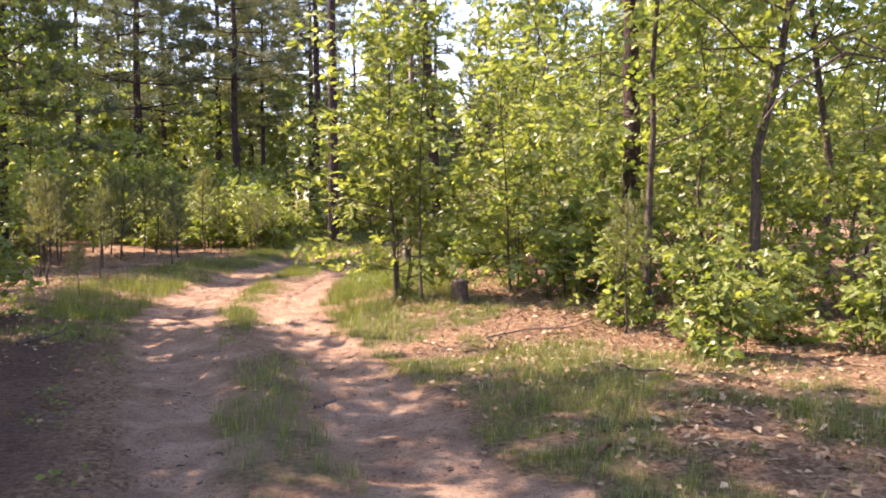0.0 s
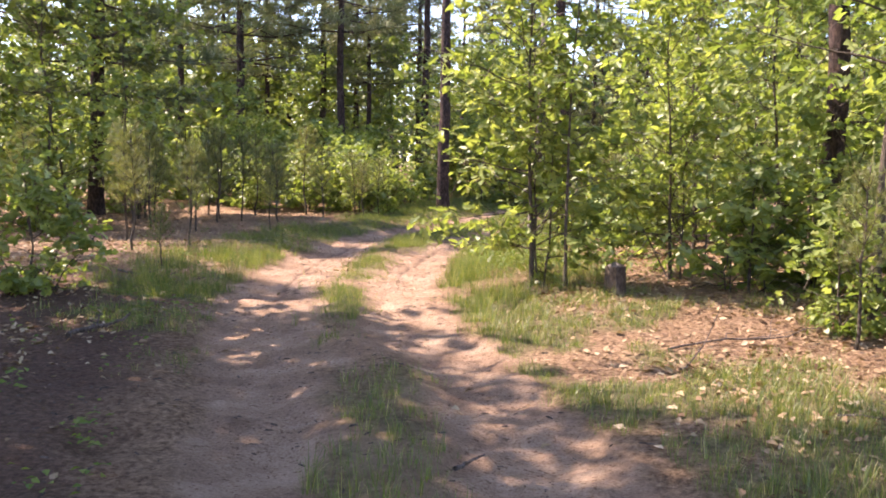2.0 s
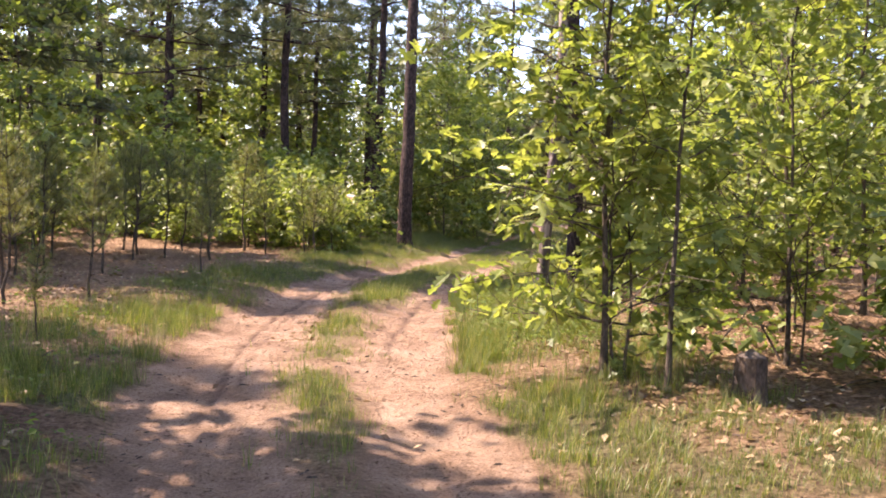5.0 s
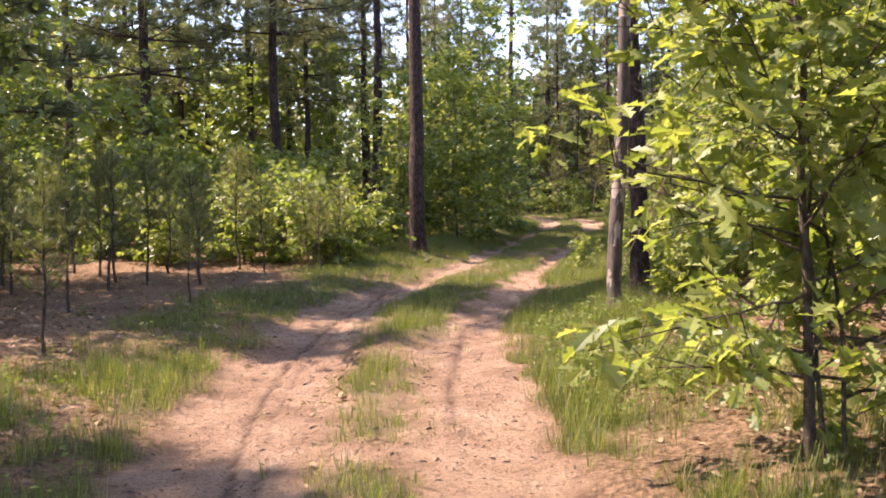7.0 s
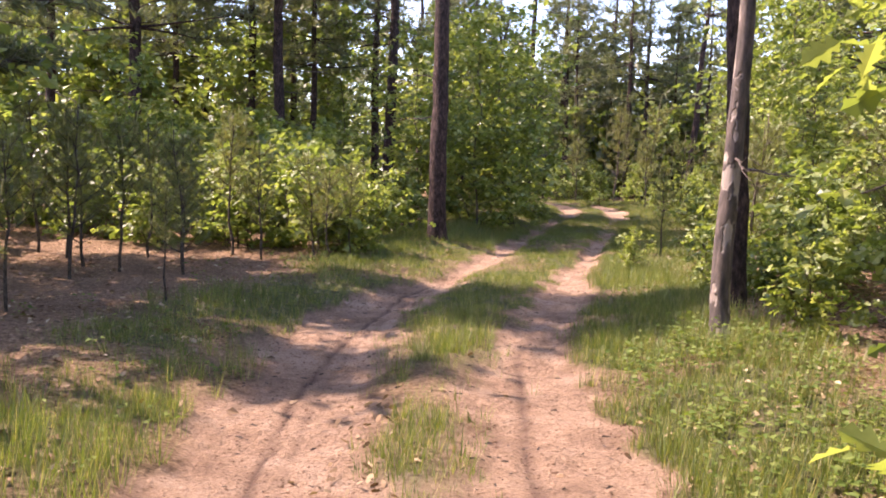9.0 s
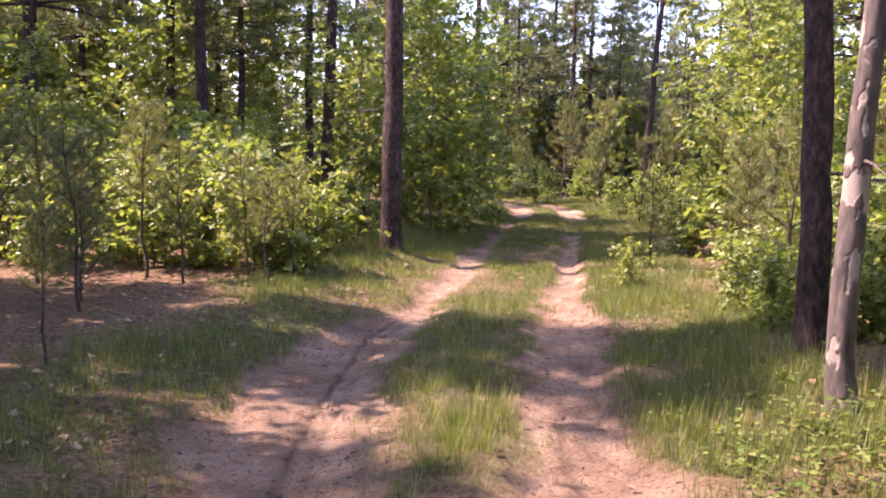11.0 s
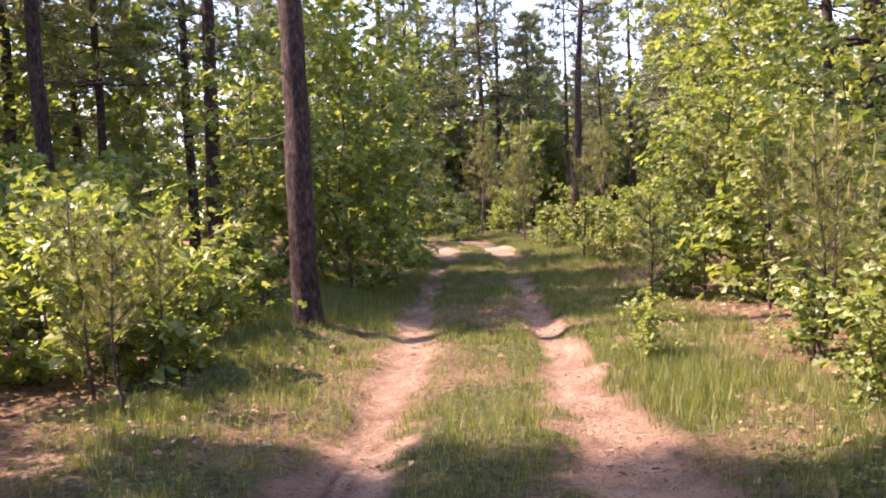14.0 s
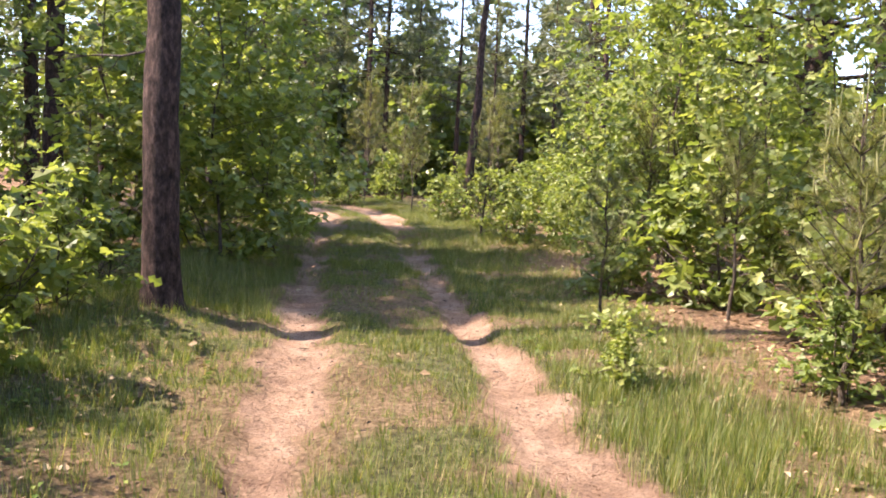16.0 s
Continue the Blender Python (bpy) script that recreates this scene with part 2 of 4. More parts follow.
M_BARK_PALE = peeling_material()
M_TWIG = bark_material("dead_twigs", (0.039, 0.031, 0.027), (0.110, 0.089, 0.079), (0.220, 0.185, 0.169), 30)
M_STUMP = bark_material("weathered_stump", (0.03, 0.023, 0.018), (0.095, 0.072, 0.058), (0.19, 0.15, 0.122), 18)
M_WOODEND = bark_material("cut_wood", (0.094, 0.074, 0.061), (0.173, 0.141, 0.118), (0.251, 0.207, 0.172), 30)


# ---- mesh tools ----
class Geo:
    """Triangles gathered as arrays."""

    def __init__(self):
        self.v, self.f, self.n = [], [], 0

    def add(self, v, f):
        self.v.append(np.asarray(v, float))
        self.f.append(np.asarray(f, int) + self.n)
        self.n += len(v)

    def scatter(self, tv, tf, turns, places):
        """Copies of a small shape: turns (k,3,3) hold its scaled axes, places (k,3)."""
        if not len(places):
            return
        k = len(places)
        v = np.einsum("kij,nj->kni", turns, tv) + np.asarray(places)[:, None, :]
        f = tf[None] + (np.arange(k) * len(tv))[:, None, None]
        self.add(v.reshape(-1, 3), f.reshape(-1, 3))

    def mesh(self, name, mat, shade=False):
        me = bpy.data.meshes.new(name)
        v, f = np.concatenate(self.v), np.concatenate(self.f)
        me.vertices.add(len(v))
        me.vertices.foreach_set("co", v.astype(np.float32).ravel())
        me.loops.add(f.size)
        me.loops.foreach_set("vertex_index", f.astype(np.int32).ravel())
        me.polygons.add(len(f))
        me.polygons.foreach_set("loop_start", np.arange(0, f.size, 3, dtype=np.int32))
        me.polygons.foreach_set("use_smooth", np.full(len(f), shade))
        me.update(calc_edges=True)
        me.materials.append(mat)
        return me


def part(name, geo, mat, parent=None, label="", shade=False):
    ob = new(name, geo.mesh(name, mat, shade))
    if parent:
        ob.parent = parent
    return tagged(ob, label) if label else ob


def axes(ahead, up, size):
    """Scaled turns that carry +y to ahead and +z about to up."""
    a = ahead / np.linalg.norm(ahead, axis=1, keepdims=True)
    s = np.cross(a, up)
    s /= np.maximum(np.linalg.norm(s, axis=1, keepdims=True), 1e-6)
    u = np.cross(s, a)
    return np.stack([s, a, u], axis=2) * np.asarray(size)[:, None, None]


def tube(geo, pts, radii, sides=8, rough=0.0, seed=0, cap=True):
    pts, radii = np.asarray(pts, float), np.asarray(radii, float)
    n = len(pts)
    r = np.random.default_rng(seed)
    tang = np.gradient(pts, axis=0)
    tang /= np.linalg.norm(tang, axis=1, keepdims=True)
    ref = np.array([1.0, 0, 0]) if abs(tang[0][0]) < 0.8 else np.array([0, 1.0, 0])
    s = np.cross(tang, ref)
    s /= np.linalg.norm(s, axis=1, keepdims=True)
    u = np.cross(s, tang)
    a = np.arange(sides) / sides * 2 * np.pi
    rr = radii[:, None] * (1 + rough * (r.random((n, sides)) - 0.5) * 2)
    v = pts[:, None] + rr[..., None] * (np.cos(a)[None, :, None] * s[:, None] + np.sin(a)[None, :, None] * u[:, None])
    i, j = np.meshgrid(np.arange(n - 1), np.arange(sides), indexing="ij")
    k = (j + 1) % sides
    q = np.stack([i * sides + j, i * sides + k, (i + 1) * sides + k, (i + 1) * sides + j], -1).reshape(-1, 4)
    f = np.concatenate([q[:, [0, 1, 2]], q[:, [0, 2, 3]]])
    v = v.reshape(-1, 3)
    if cap:
        v = np.concatenate([v, pts[-1:] + tang[-1:] * radii[-1] * 0.5])
        top = (n - 1) * sides
        f = np.concatenate([f, [[top + b, top + (b + 1) % sides, n * sides] for b in range(sides)]])
    geo.add(v, f)


def lobed_leaf():
    """An oak leaf one unit long along +y, folded at its midrib and drooping to the tip."""
    t = [0.0, 0.12, 0.26, 0.36, 0.55, 0.64, 0.80, 0.88, 1.0]
    w = [0.012, 0.03, 0.19, 0.085, 0.29, 0.12, 0.22, 0.10, 0.0]
    v, f = [], []
    for y, x in zip(t, w):
        dz = -0.16 * y * y
        v += [(-x, y + x * 0.25, dz + x * 0.28), (0, y, dz), (x, y + x * 0.25, dz + x * 0.28)]
    for k in range(len(t) - 1):
        a = 3 * k
        f += [(a, a + 1, a + 4), (a, a + 4, a + 3), (a + 1, a + 2, a + 5), (a + 1, a + 5, a + 4)]
    return np.array(v, float), np.array(f)


def plain_leaf():
    """The same leaf for plants further off: two pairs of lobes with a notch between them."""
    v = [(0, 0.55, -0.05), (0, 0, 0), (-0.26, 0.36, 0.05), (-0.1, 0.5, -0.02), (-0.32, 0.76, 0.0), (0, 1, -0.16), (0.32, 0.76, 0.0), (0.1, 0.5, -0.02), (0.26, 0.36, 0.05)]
    f = [(0, 1 + k, 1 + (k + 1) % 8) for k in range(8)]
    return np.array(v, float), np.array(f)


def middle_leaf():
    """A lobed leaf of few triangles, arched across."""
    t = [0.28, 0.42, 0.56, 0.70, 0.84]
    w = [0.19, 0.10, 0.28, 0.13, 0.19]
    v, f = [(0, 0, 0)], []
    for y, x in zip(t, w):
        v += [(-x, y + x * 0.25, -0.14 * y * y + 0.05), (x, y + x * 0.25, -0.14 * y * y - 0.02)]
    v.append((0, 1, -0.16))
    f = [(0, 2, 1)] + [q for k in range(4) for q in ((1 + 2 * k, 2 + 2 * k, 4 + 2 * k), (1 + 2 * k, 4 + 2 * k, 3 + 2 * k))] + [(9, 10, 11)]
    return np.array(v, float), np.array(f)


def far_leaf():
    v = [(0, 0, 0), (-0.34, 0.6, 0.05), (0.34, 0.6, 0.05), (0, 0.55, -0.05), (0, 1, -0.15)]
    return np.array(v, float), np.array([(0, 3, 1), (0, 2, 3), (1, 3, 4), (3, 2, 4)])


LEAF, LEAF_MID, LEAF_FAR, LEAF_LEAST = lobed_leaf(), middle_leaf(), plain_leaf(), far_leaf()


def needle_tuft(count, width, spread, seed):
    """A tuft of needles, one unit long, round +y."""
    r = np.random.default_rng(seed)
    v, f = [], []
    for k in range(count):
        a, b = r.random() * 2 * np.pi, spread * (0.35 + 0.65 * r.random())
        d = np.array([math.cos(a) * math.sin(b), math.cos(b), math.sin(a) * math.sin(b)])
        s = np.cross(d, r.normal(size=3))
        s *= width / np.linalg.norm(s)
        o = np.array([0, 0.35 * r.random(), 0])
        ln = 0.7 + 0.4 * r.random()
        v += [o - s, o + s, o + d * ln]
        f.append((3 * k, 3 * k + 1, 3 * k + 2))
    return np.array(v), np.array(f)


TUFT_NEAR = needle_tuft(17, 0.026, 1.2, 3)
TUFT_FAR = needle_tuft(12, 0.045, 1.25, 4)
TUFT_LEAST = needle_tuft(8, 0.062, 1.25, 5)


def thing(name, label, category, group=""):
    return tagged(new(name), label, category, group)


def curve_out(start, ahead, length, rise, n, r, wander=0.08):
    """A limb's line: out along ahead, bending up by rise, with some wander."""
    t = np.linspace(0, 1, n)[:, None]
    p = np.asarray(start) + np.asarray(ahead)[None] * length * t + np.array([0, 0, rise * length])[None] * t * t
    w = np.cumsum(r.normal(size=(n, 3)) * wander * length / n, axis=0)
    w -= w[0]
    return p + w


def oak(name, label, height, spread, seed, low=0.15, limbs=22, rosettes=7, leaf=0.14, detail=1, trunk_r=None, stems=1, mat=None, lean=(0, 0), category="tree", group="", per=7, split=False, pull=(0.0, 0.0)):
    """A young oak: tapered stem, curved limbs and twigs, and rosettes of leaves at their ends.
    detail: 2 close to the track, 1 in the thickets, 0 far off. split: each limb a part of its own."""
    r = np.random.default_rng(seed)
    root = thing(name, label, category, group)
    wood, boughs, leaves = Geo(), Geo(), Geo()
    tr = trunk_r or (0.008 + height * 0.0075) * (0.5, 0.55, 1.0)[detail]
    sway = (0.034, 0.026, 0.014)[detail]
    P, D = [], []
    for st in range(stems):
        k = 10
        t = np.linspace(0, 1, k)
        tilt = np.array(lean) + (0 if st == 0 else 1) * r.normal(size=2) * 0.25
        h = height * (1 if st == 0 else 0.4 + 0.3 * r.random())
        base = np.r_[r.normal(size=2) * (0.0 if st == 0 else 0.12), -0.12]
        wob = np.cumsum(r.normal(size=(k, 2)) * sway * height, axis=0)
        line = np.c_[base[0] + tilt[0] * t * h + wob[:, 0] * t, base[1] + tilt[1] * t * h + wob[:, 1] * t, base[2] + t * (h + 0.12)]
        rad = tr * (1 if st == 0 else 0.42) * (1 - 0.93 * t ** 0.8) + 0.003
        rad[0] *= 1.35
        stem = wood if st == 0 or not split else Geo()
        tube(stem, line, rad, (5, 6, 9)[detail], 0.06, seed + st)
        if stem is not wood:
            part("stem", stem, M_BARK_OAK, root, shade=True)
        m = limbs if st == 0 else limbs // 3
        for i in range(m):
            u = low + (0.98 - low) * (i + r.random()) / m
            c = np.array([np.interp(u, t, line[:, q]) for q in range(3)])
            a = i * 2.4 + r.random() * 0.9
            taper = math.sin(math.pi * min(1, (0.28 + 0.72 * (u - low) / (1 - low)))) ** 0.7
            ln = spread * (0.35 + 0.65 * taper) * (0.45 + 0.85 * r.random()) * (1 if st == 0 else 0.6)
            ln *= 1 + pull[0] * math.cos(a) + pull[1] * math.sin(a)
            if split:
                ln = min(ln, spread * (0.7 + 0.4 * u))
            d = np.array([math.cos(a), math.sin(a), 0.25 + 0.55 * u + 0.35 * r.normal()])
            d /= np.linalg.norm(d)
            lb = curve_out(c, d, ln, 0.16 * r.normal(), 6, r, 0.14)
            limb = Geo() if split and st == 0 else boughs
            tube(limb, lb, np.linspace(tr * 0.28 * (1.1 - u) + 0.003, 0.002, 6), (3, 3, 5)[detail], 0, i, detail > 1)
            for j in range(rosettes):
                w = 0.22 + 0.78 * (j + r.random()) / rosettes
                o = np.array([np.interp(w, np.linspace(0, 1, 6), lb[:, q]) for q in range(3)])
                e = d * 0.35 + r.normal(size=3) * np.array([0.8, 0.8, 0.65])
                e /= np.linalg.norm(e)
                tl = ln * (0.15 + 0.32 * r.random()) + 0.03
                tw = curve_out(o, e, tl, 0.15, 3, r)
                if detail == 2 or (detail and j % 2):
                    tube(boughs, tw[[0, 2]], [0.0045, 0.002], 3, 0, j, False)
                if r.random() < 0.2:
                    continue
                for q in range(per + (2 if detail else 1)):
                    a2 = q * 2.4 + r.random()
                    P.append(o + (tw[-1] - o) * (0.72 + 0.33 * r.random()) + r.normal(size=3) * leaf * 0.3)
                    D.append(np.array([math.cos(a2), math.sin(a2), 0.4 * r.normal() - 0.3]) + e * 0.4)
            if limb is not boughs:
                part("limb", limb, M_BARK_OAK, root)
    P, D = np.array(P), np.array(D)
    up = np.tile([0, 0, 1.0], (len(P), 1)) + r.normal(size=P.shape) * 0.75
    shape = (LEAF_LEAST, LEAF_FAR, LEAF)[detail]
    leaves.scatter(shape[0], shape[1], axes(D, up, leaf * (0.55 + 0.75 * r.random(len(P)))), P)
    part("trunk", wood, M_BARK_OAK, root, shade=True)
    if boughs.n:
        part("branchwork", boughs, M_BARK_OAK, root)["kind"] = "stuff"
    part("crown", leaves, mat or M_OAK, root, "spray of bright green lobed leaves")
    return root


def pine(name, label, height, radius, seed, crown_from=0.4, reach=2.2, whorls=13, per=5, dead=10, tuft=0.26, lean=(0, 0), group="", mat=None, bark=None, tufts=13, split=True, sides=16):
    """A grown pine: straight barked trunk, dead twigs low down and whorled boughs of needle tufts above."""
    r = np.random.default_rng(seed)
    root = thing(name, label, "tree", group)
    wood, boughs, needles, twigs = Geo(), Geo(), Geo(), Geo()
    k = 34
    t = np.linspace(0, 1, k) ** 1.25
    wob = np.cumsum(r.normal(size=(k, 2)) * 0.012, axis=0)
    line = np.c_[lean[0] * t * height + wob[:, 0], lean[1] * t * height + wob[:, 1], -0.15 + t * (height + 0.15)]
    line[:, :2] -= line[1, :2]
    rad = radius * (1.0 - 0.9 * t ** 1.1)
    rad[:3] *= [1.35, 1.18, 1.06]
    tube(wood, line, rad, sides, 0.055, seed)

    def at(u):
        return np.array([np.interp(u, t, line[:, q]) for q in range(3)])

    for i in range(dead):
        u = 0.12 + (crown_from + 0.1 - 0.12) * r.random()
        a = r.random() * 2 * np.pi
        ln = 0.35 + 1.7 * r.random() ** 2
        b = curve_out(at(u), np.array([math.cos(a), math.sin(a), 0.15 * r.normal()]), ln, -0.15 + 0.2 * r.random(), 6, r, 0.2)
        bough = Geo() if split else twigs
        tube(bough, b, np.linspace(0.016, 0.004, 6), 4, 0.1, i)
        for j in range(3):
            o = b[2 + j]
            b2 = curve_out(o, np.array([math.cos(a + r.normal() * 0.8), math.sin(a + r.normal() * 0.8), 0.3 * r.normal()]), ln * 0.4, 0, 4, r, 0.2)
            tube(bough, b2, np.linspace(0.007, 0.002, 4), 3, 0, j, False)
        if split:
            part("dead_branch", bough, M_TWIG, root, "bare grey dead branch")
    P, D = [], []
    for i in range(whorls):
        u = crown_from + (0.985 - crown_from) * (i + 0.5 * r.random()) / whorls
        o = at(u)
        rel = (u - crown_from) / (1 - crown_from)
        for j in range(per):
            a = j * 2 * np.pi / per + i * 0.7 + r.normal() * 0.25
            ln = reach * (1.0 - 0.78 * rel) * (0.6 + 0.5 * r.random())
            d = np.array([math.cos(a), math.sin(a), -0.10 + 0.5 * rel + 0.12 * r.normal()])
            b = curve_out(o, d, ln, 0.10, 6, r)
            bl = b if split else b[[0, 3, 5]]
            tube(boughs, bl, np.linspace(radius * 0.16 * (1.1 - rel) + 0.006, 0.004, len(bl)), 4 if split else 3, 0, j, False)
            for q in range(tufts):
                w = 0.32 + 0.68 * r.random()
                c = np.array([np.interp(w, np.linspace(0, 1, 6), b[:, z]) for z in range(3)])
                side = np.array([-math.sin(a), math.cos(a), 0]) * r.normal() * 0.26 * ln * (1.15 - w)
                P.append(c + side + np.array([0, 0, 0.05 * r.normal()]))
                D.append(d * 0.6 + side / max(0.1, np.linalg.norm(side)) * 0.6 + np.array([0, 0, 0.35]) + r.normal(size=3) * 0.25)
    P, D = np.array(P), np.array(D)
    needles.scatter(*(TUFT_FAR if split else TUFT_LEAST), axes(D, r.normal(size=P.shape), tuft * (0.7 + 0.6 * r.random(len(P)))), P)
    part("trunk", wood, bark or M_BARK, root, shade=True)
    part("boughwork", boughs, M_BARK, root)["kind"] = "stuff"
    if twigs.n:
        part("deadwood", twigs, M_TWIG, root, "bare grey dead twigs")["kind"] = "stuff"
    part("needles", needles, mat or M_NEEDLE, root, "dark green needle tufts")
    return root


def young_pine(name, label, height, seed, bare=0.3, group=""):
    """A young pine: thin stem, whorls of soft needles and upright pale candles at the tips."""
    r = np.random.default_rng(seed)
    root = thing(name, label, "young pine", group)
    wood, needles, candles = Geo(), Geo(), Geo()
    t = np.linspace(0, 1, 9)
    wob = np.cumsum(r.normal(size=(9, 2)) * 0.012 * height, axis=0)
    line = np.c_[wob[:, 0] - wob[0, 0], wob[:, 1] - wob[0, 1], -0.08 + t * (height + 0.08)]
    tube(wood, line, (0.008 + height * 0.006) * (1 - 0.8 * t) + 0.003, 7, 0.08, seed)
    P, D, C = [], [], [line[-1]]
    n = max(4, int(height * 3.4))
    for i in range(n):
        u = bare + (0.95 - bare) * (i + 0.4 * r.random()) / n
        o = np.array([np.interp(u, t, line[:, q]) for q in range(3)])
        for j in range(5):
            a = j * 1.257 + i * 0.6 + 0.3 * r.normal()
            ln = height * 0.26 * (1.12 - u) * (0.6 + 0.6 * r.random()) + 0.07
            d = np.array([math.cos(a), math.sin(a), 0.35 + 0.4 * u])
            b = curve_out(o, d, ln, 0.35, 4, r)
            tube(wood, b, [0.006, 0.005, 0.004, 0.002], 4, 0, j)
            if u > 0.5 or r.random() < 0.4:
                C.append(b[-1])
            for q in range(6):
                w = 0.2 + 0.8 * r.random()
                P.append(b[0] + (b[-1] - b[0]) * w)
                D.append(d + r.normal(size=3) * 0.35 + np.array([0, 0, 0.3]))
    for q in range(int(6 * height)):
        u = max(bare, 0.5) + (1 - max(bare, 0.5)) * r.random()
        P.append(np.array([np.interp(u, t, line[:, z]) for z in range(3)]))
        D.append(r.normal(size=3) * 0.5 + np.array([0, 0, 0.8]))
    P, D = np.array(P), np.array(D)
    needles.scatter(*TUFT_NEAR, axes(D, r.normal(size=P.shape), 0.115 * (0.7 + 0.6 * r.random(len(P)))), P)
    for q, c in enumerate(C):
        ln = (0.07 + 0.12 * r.random()) * (1.8 if q == 0 else 1)
        tip = curve_out(c, np.array([0.12 * r.normal(), 0.12 * r.normal(), 1.0]), ln, 0, 4, r, 0.05)
        tube(candles, tip, [0.004, 0.0055, 0.005, 0.002], 5, 0, q)
    part("stem", wood, M_BARK_OAK, root, shade=True)
    part("needles", needles, M_NEEDLE_PALE, root, "soft grey-green needles")
    part("new_growth", candles, M_CANDLE, root, "pale yellow-green upright new shoots")["kind"] = "stuff"
    return root


def put(root, x, y, turn=0.0, size=1.0, sink=0.0):
    root.location = (x, y, gz(x, y) - sink)
    root.rotation_euler = (0, 0, turn)
    root.scale = (size, size, size)
    return root


def again(root, x, y, turn, size, label=""):
    """One more of a thing, turned and scaled."""
    ob = copy_thing(root, Matrix.Identity(4))
    ob.location, ob.rotation_euler, ob.scale = (x, y, gz(x, y)), (0, 0, turn), (size, size, size)
    if label:
        ob["label"] = label
    return ob


# ---- ground ----
def spaced(lo, hi, step, out):
    """Even steps inside, growing ones outwards to +-out."""
    mid = np.arange(lo, hi + step / 2, step)
    g = [step]
    while sum(g) < out:
        g.append(g[-1] * 1.22)
    far = np.cumsum(g)
    return np.concatenate([(lo - far)[::-1], mid, hi + far])


def between_ruts(x, y):
    """Sandy soil, thinly grown, between the ruts at the near end."""
    m = (x > road_left(y)[0]) & (x < road_right(y)[0])
    return m * (1 - smooth(12, 18, y)) * (0.1 + 0.5 * smooth(0.4, 0.65, vnoise(x, y, 0.4, 3)))


def shaded_duff(x, y):
    """Dark fallen needles instead of oak leaves, at the near end; the trees' deep shade is painted in with them."""
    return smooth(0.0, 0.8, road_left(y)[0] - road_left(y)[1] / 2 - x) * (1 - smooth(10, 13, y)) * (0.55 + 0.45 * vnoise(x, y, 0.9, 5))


def build_ground():
    xs, ys = spaced(-5.4, 2.4, 0.038, 1500), spaced(2.8, 28.0, 0.085, 1500)
    X, Y = np.meshgrid(xs, ys, indexing="ij")
    Z = ground_height(X, Y)
    nx, ny = X.shape
    v = np.stack([X, Y, Z], -1).reshape(-1, 3)
    i, j = np.meshgrid(np.arange(nx - 1), np.arange(ny - 1), indexing="ij")
    a = (i * ny + j).ravel()
    f = np.concatenate([np.stack([a, a + ny, a + ny + 1], 1), np.stack([a, a + ny + 1, a + 1], 1)])
    g = Geo()
    g.add(v, f)
    ob = part("ground", g, M_GROUND, shade=True)
    for nm, val in (("sand", np.maximum(sand(X, Y), between_ruts(X, Y))), ("turf", turf(X, Y)), ("tread", tread(X, Y)), ("shaded_duff", shaded_duff(X, Y))):
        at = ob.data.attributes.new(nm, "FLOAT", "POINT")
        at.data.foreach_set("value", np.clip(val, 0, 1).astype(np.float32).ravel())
    tagged(ob, "forest floor of needle litter and grass with two sandy wheel ruts", "ground", kind="structure")


def turf(x, y):
    """Where grass grows: the strip between the ruts and the verges, in patches."""
    lc, lw = road_left(y)
    rc, rw = road_right(y)
    out_l, out_r = lc - lw / 2 - x, x - rc - rw / 2
    mid = ((x > lc) & (x < rc)) * (0.6 + 0.4 * smooth(15, 20, y))
    left = smooth(-0.2, 0.15, out_l) * (1 - smooth(0.7 + 0.6 * smooth(20, 22, y), 1.8 + 0.8 * smooth(20, 22, y), out_l)) * smooth(7, 11, y)
    right = smooth(-0.2, 0.15, out_r) * (1 - smooth(0.9 + 1.0 * (y < 11), 2.3 + 1.6 * (y < 11), out_r)) * (0.75 + 0.25 * smooth(9, 12, y))
    far = smooth(30, 34, y) * (1 - smooth(48, 52, y)) * (1 - smooth(4.0, 6.0, np.abs(x - rc)))
    m = np.maximum(np.maximum(mid, far), np.maximum(left, right))
    patch = smooth(0.36, 0.64, 0.6 * vnoise(x, y, 0.9, 3) + 0.4 * vnoise(x, y, 0.28, 0))
    keep = np.clip(patch + 0.35 * smooth(10, 18, y), 0, 1)
    return np.maximum(m * keep * (1 - np.clip(sand(x, y) * 1.15, 0, 1)), strip(x, y))


build_ground()


# ---- the trees that stand by themselves ----
put(pine("pine_tree", "tall straight pine with furrowed reddish-brown bark beside the track", 15, 0.165, 21, 0.55, 2.0, dead=14), -3.2, 25.4, 0.4)
put(pine("pine_tree", "tall dark pine trunk with bare crooked boughs", 14, 0.16, 22, 0.48, 2.2, whorls=13, tufts=16, tuft=0.3, dead=18, lean=(0.012, 0)), -4.7, 32.0, 1.4)
put(pine("pine_tree", "broad dark pine with drooping needled boughs", 14, 0.16, 23, 0.3, 3.0, whorls=16, tufts=28, tuft=0.32, dead=16), -10.1, 28.9, 2.0)
dense = put(pine("pine_tree", "dark pine with dense needled boughs", 14, 0.14, 24, 0.36, 2.6, whorls=15, tufts=20, tuft=0.32, dead=12), -7.05, 29.6, 0.9)
for x, y, s in ((-12.8, 30.6, 0.95), (-8.8, 34.2, 1.0), (-5.6, 37.0, 0.95), (-10.9, 34.0, 0.8), (-6.9, 33.4, 0.75), (-13.2, 27.4, 0.8), (7.0, 30.4, 0.95), (6.9, 25.9, 0.9)):
    again(dense, x, y, x * 3.1, s)
put(pine("pine_tree", "slender far pine with bare lower trunk", 14, 0.13, 25, 0.55, 1.8, dead=16), -0.4, 41.2, 0.2)
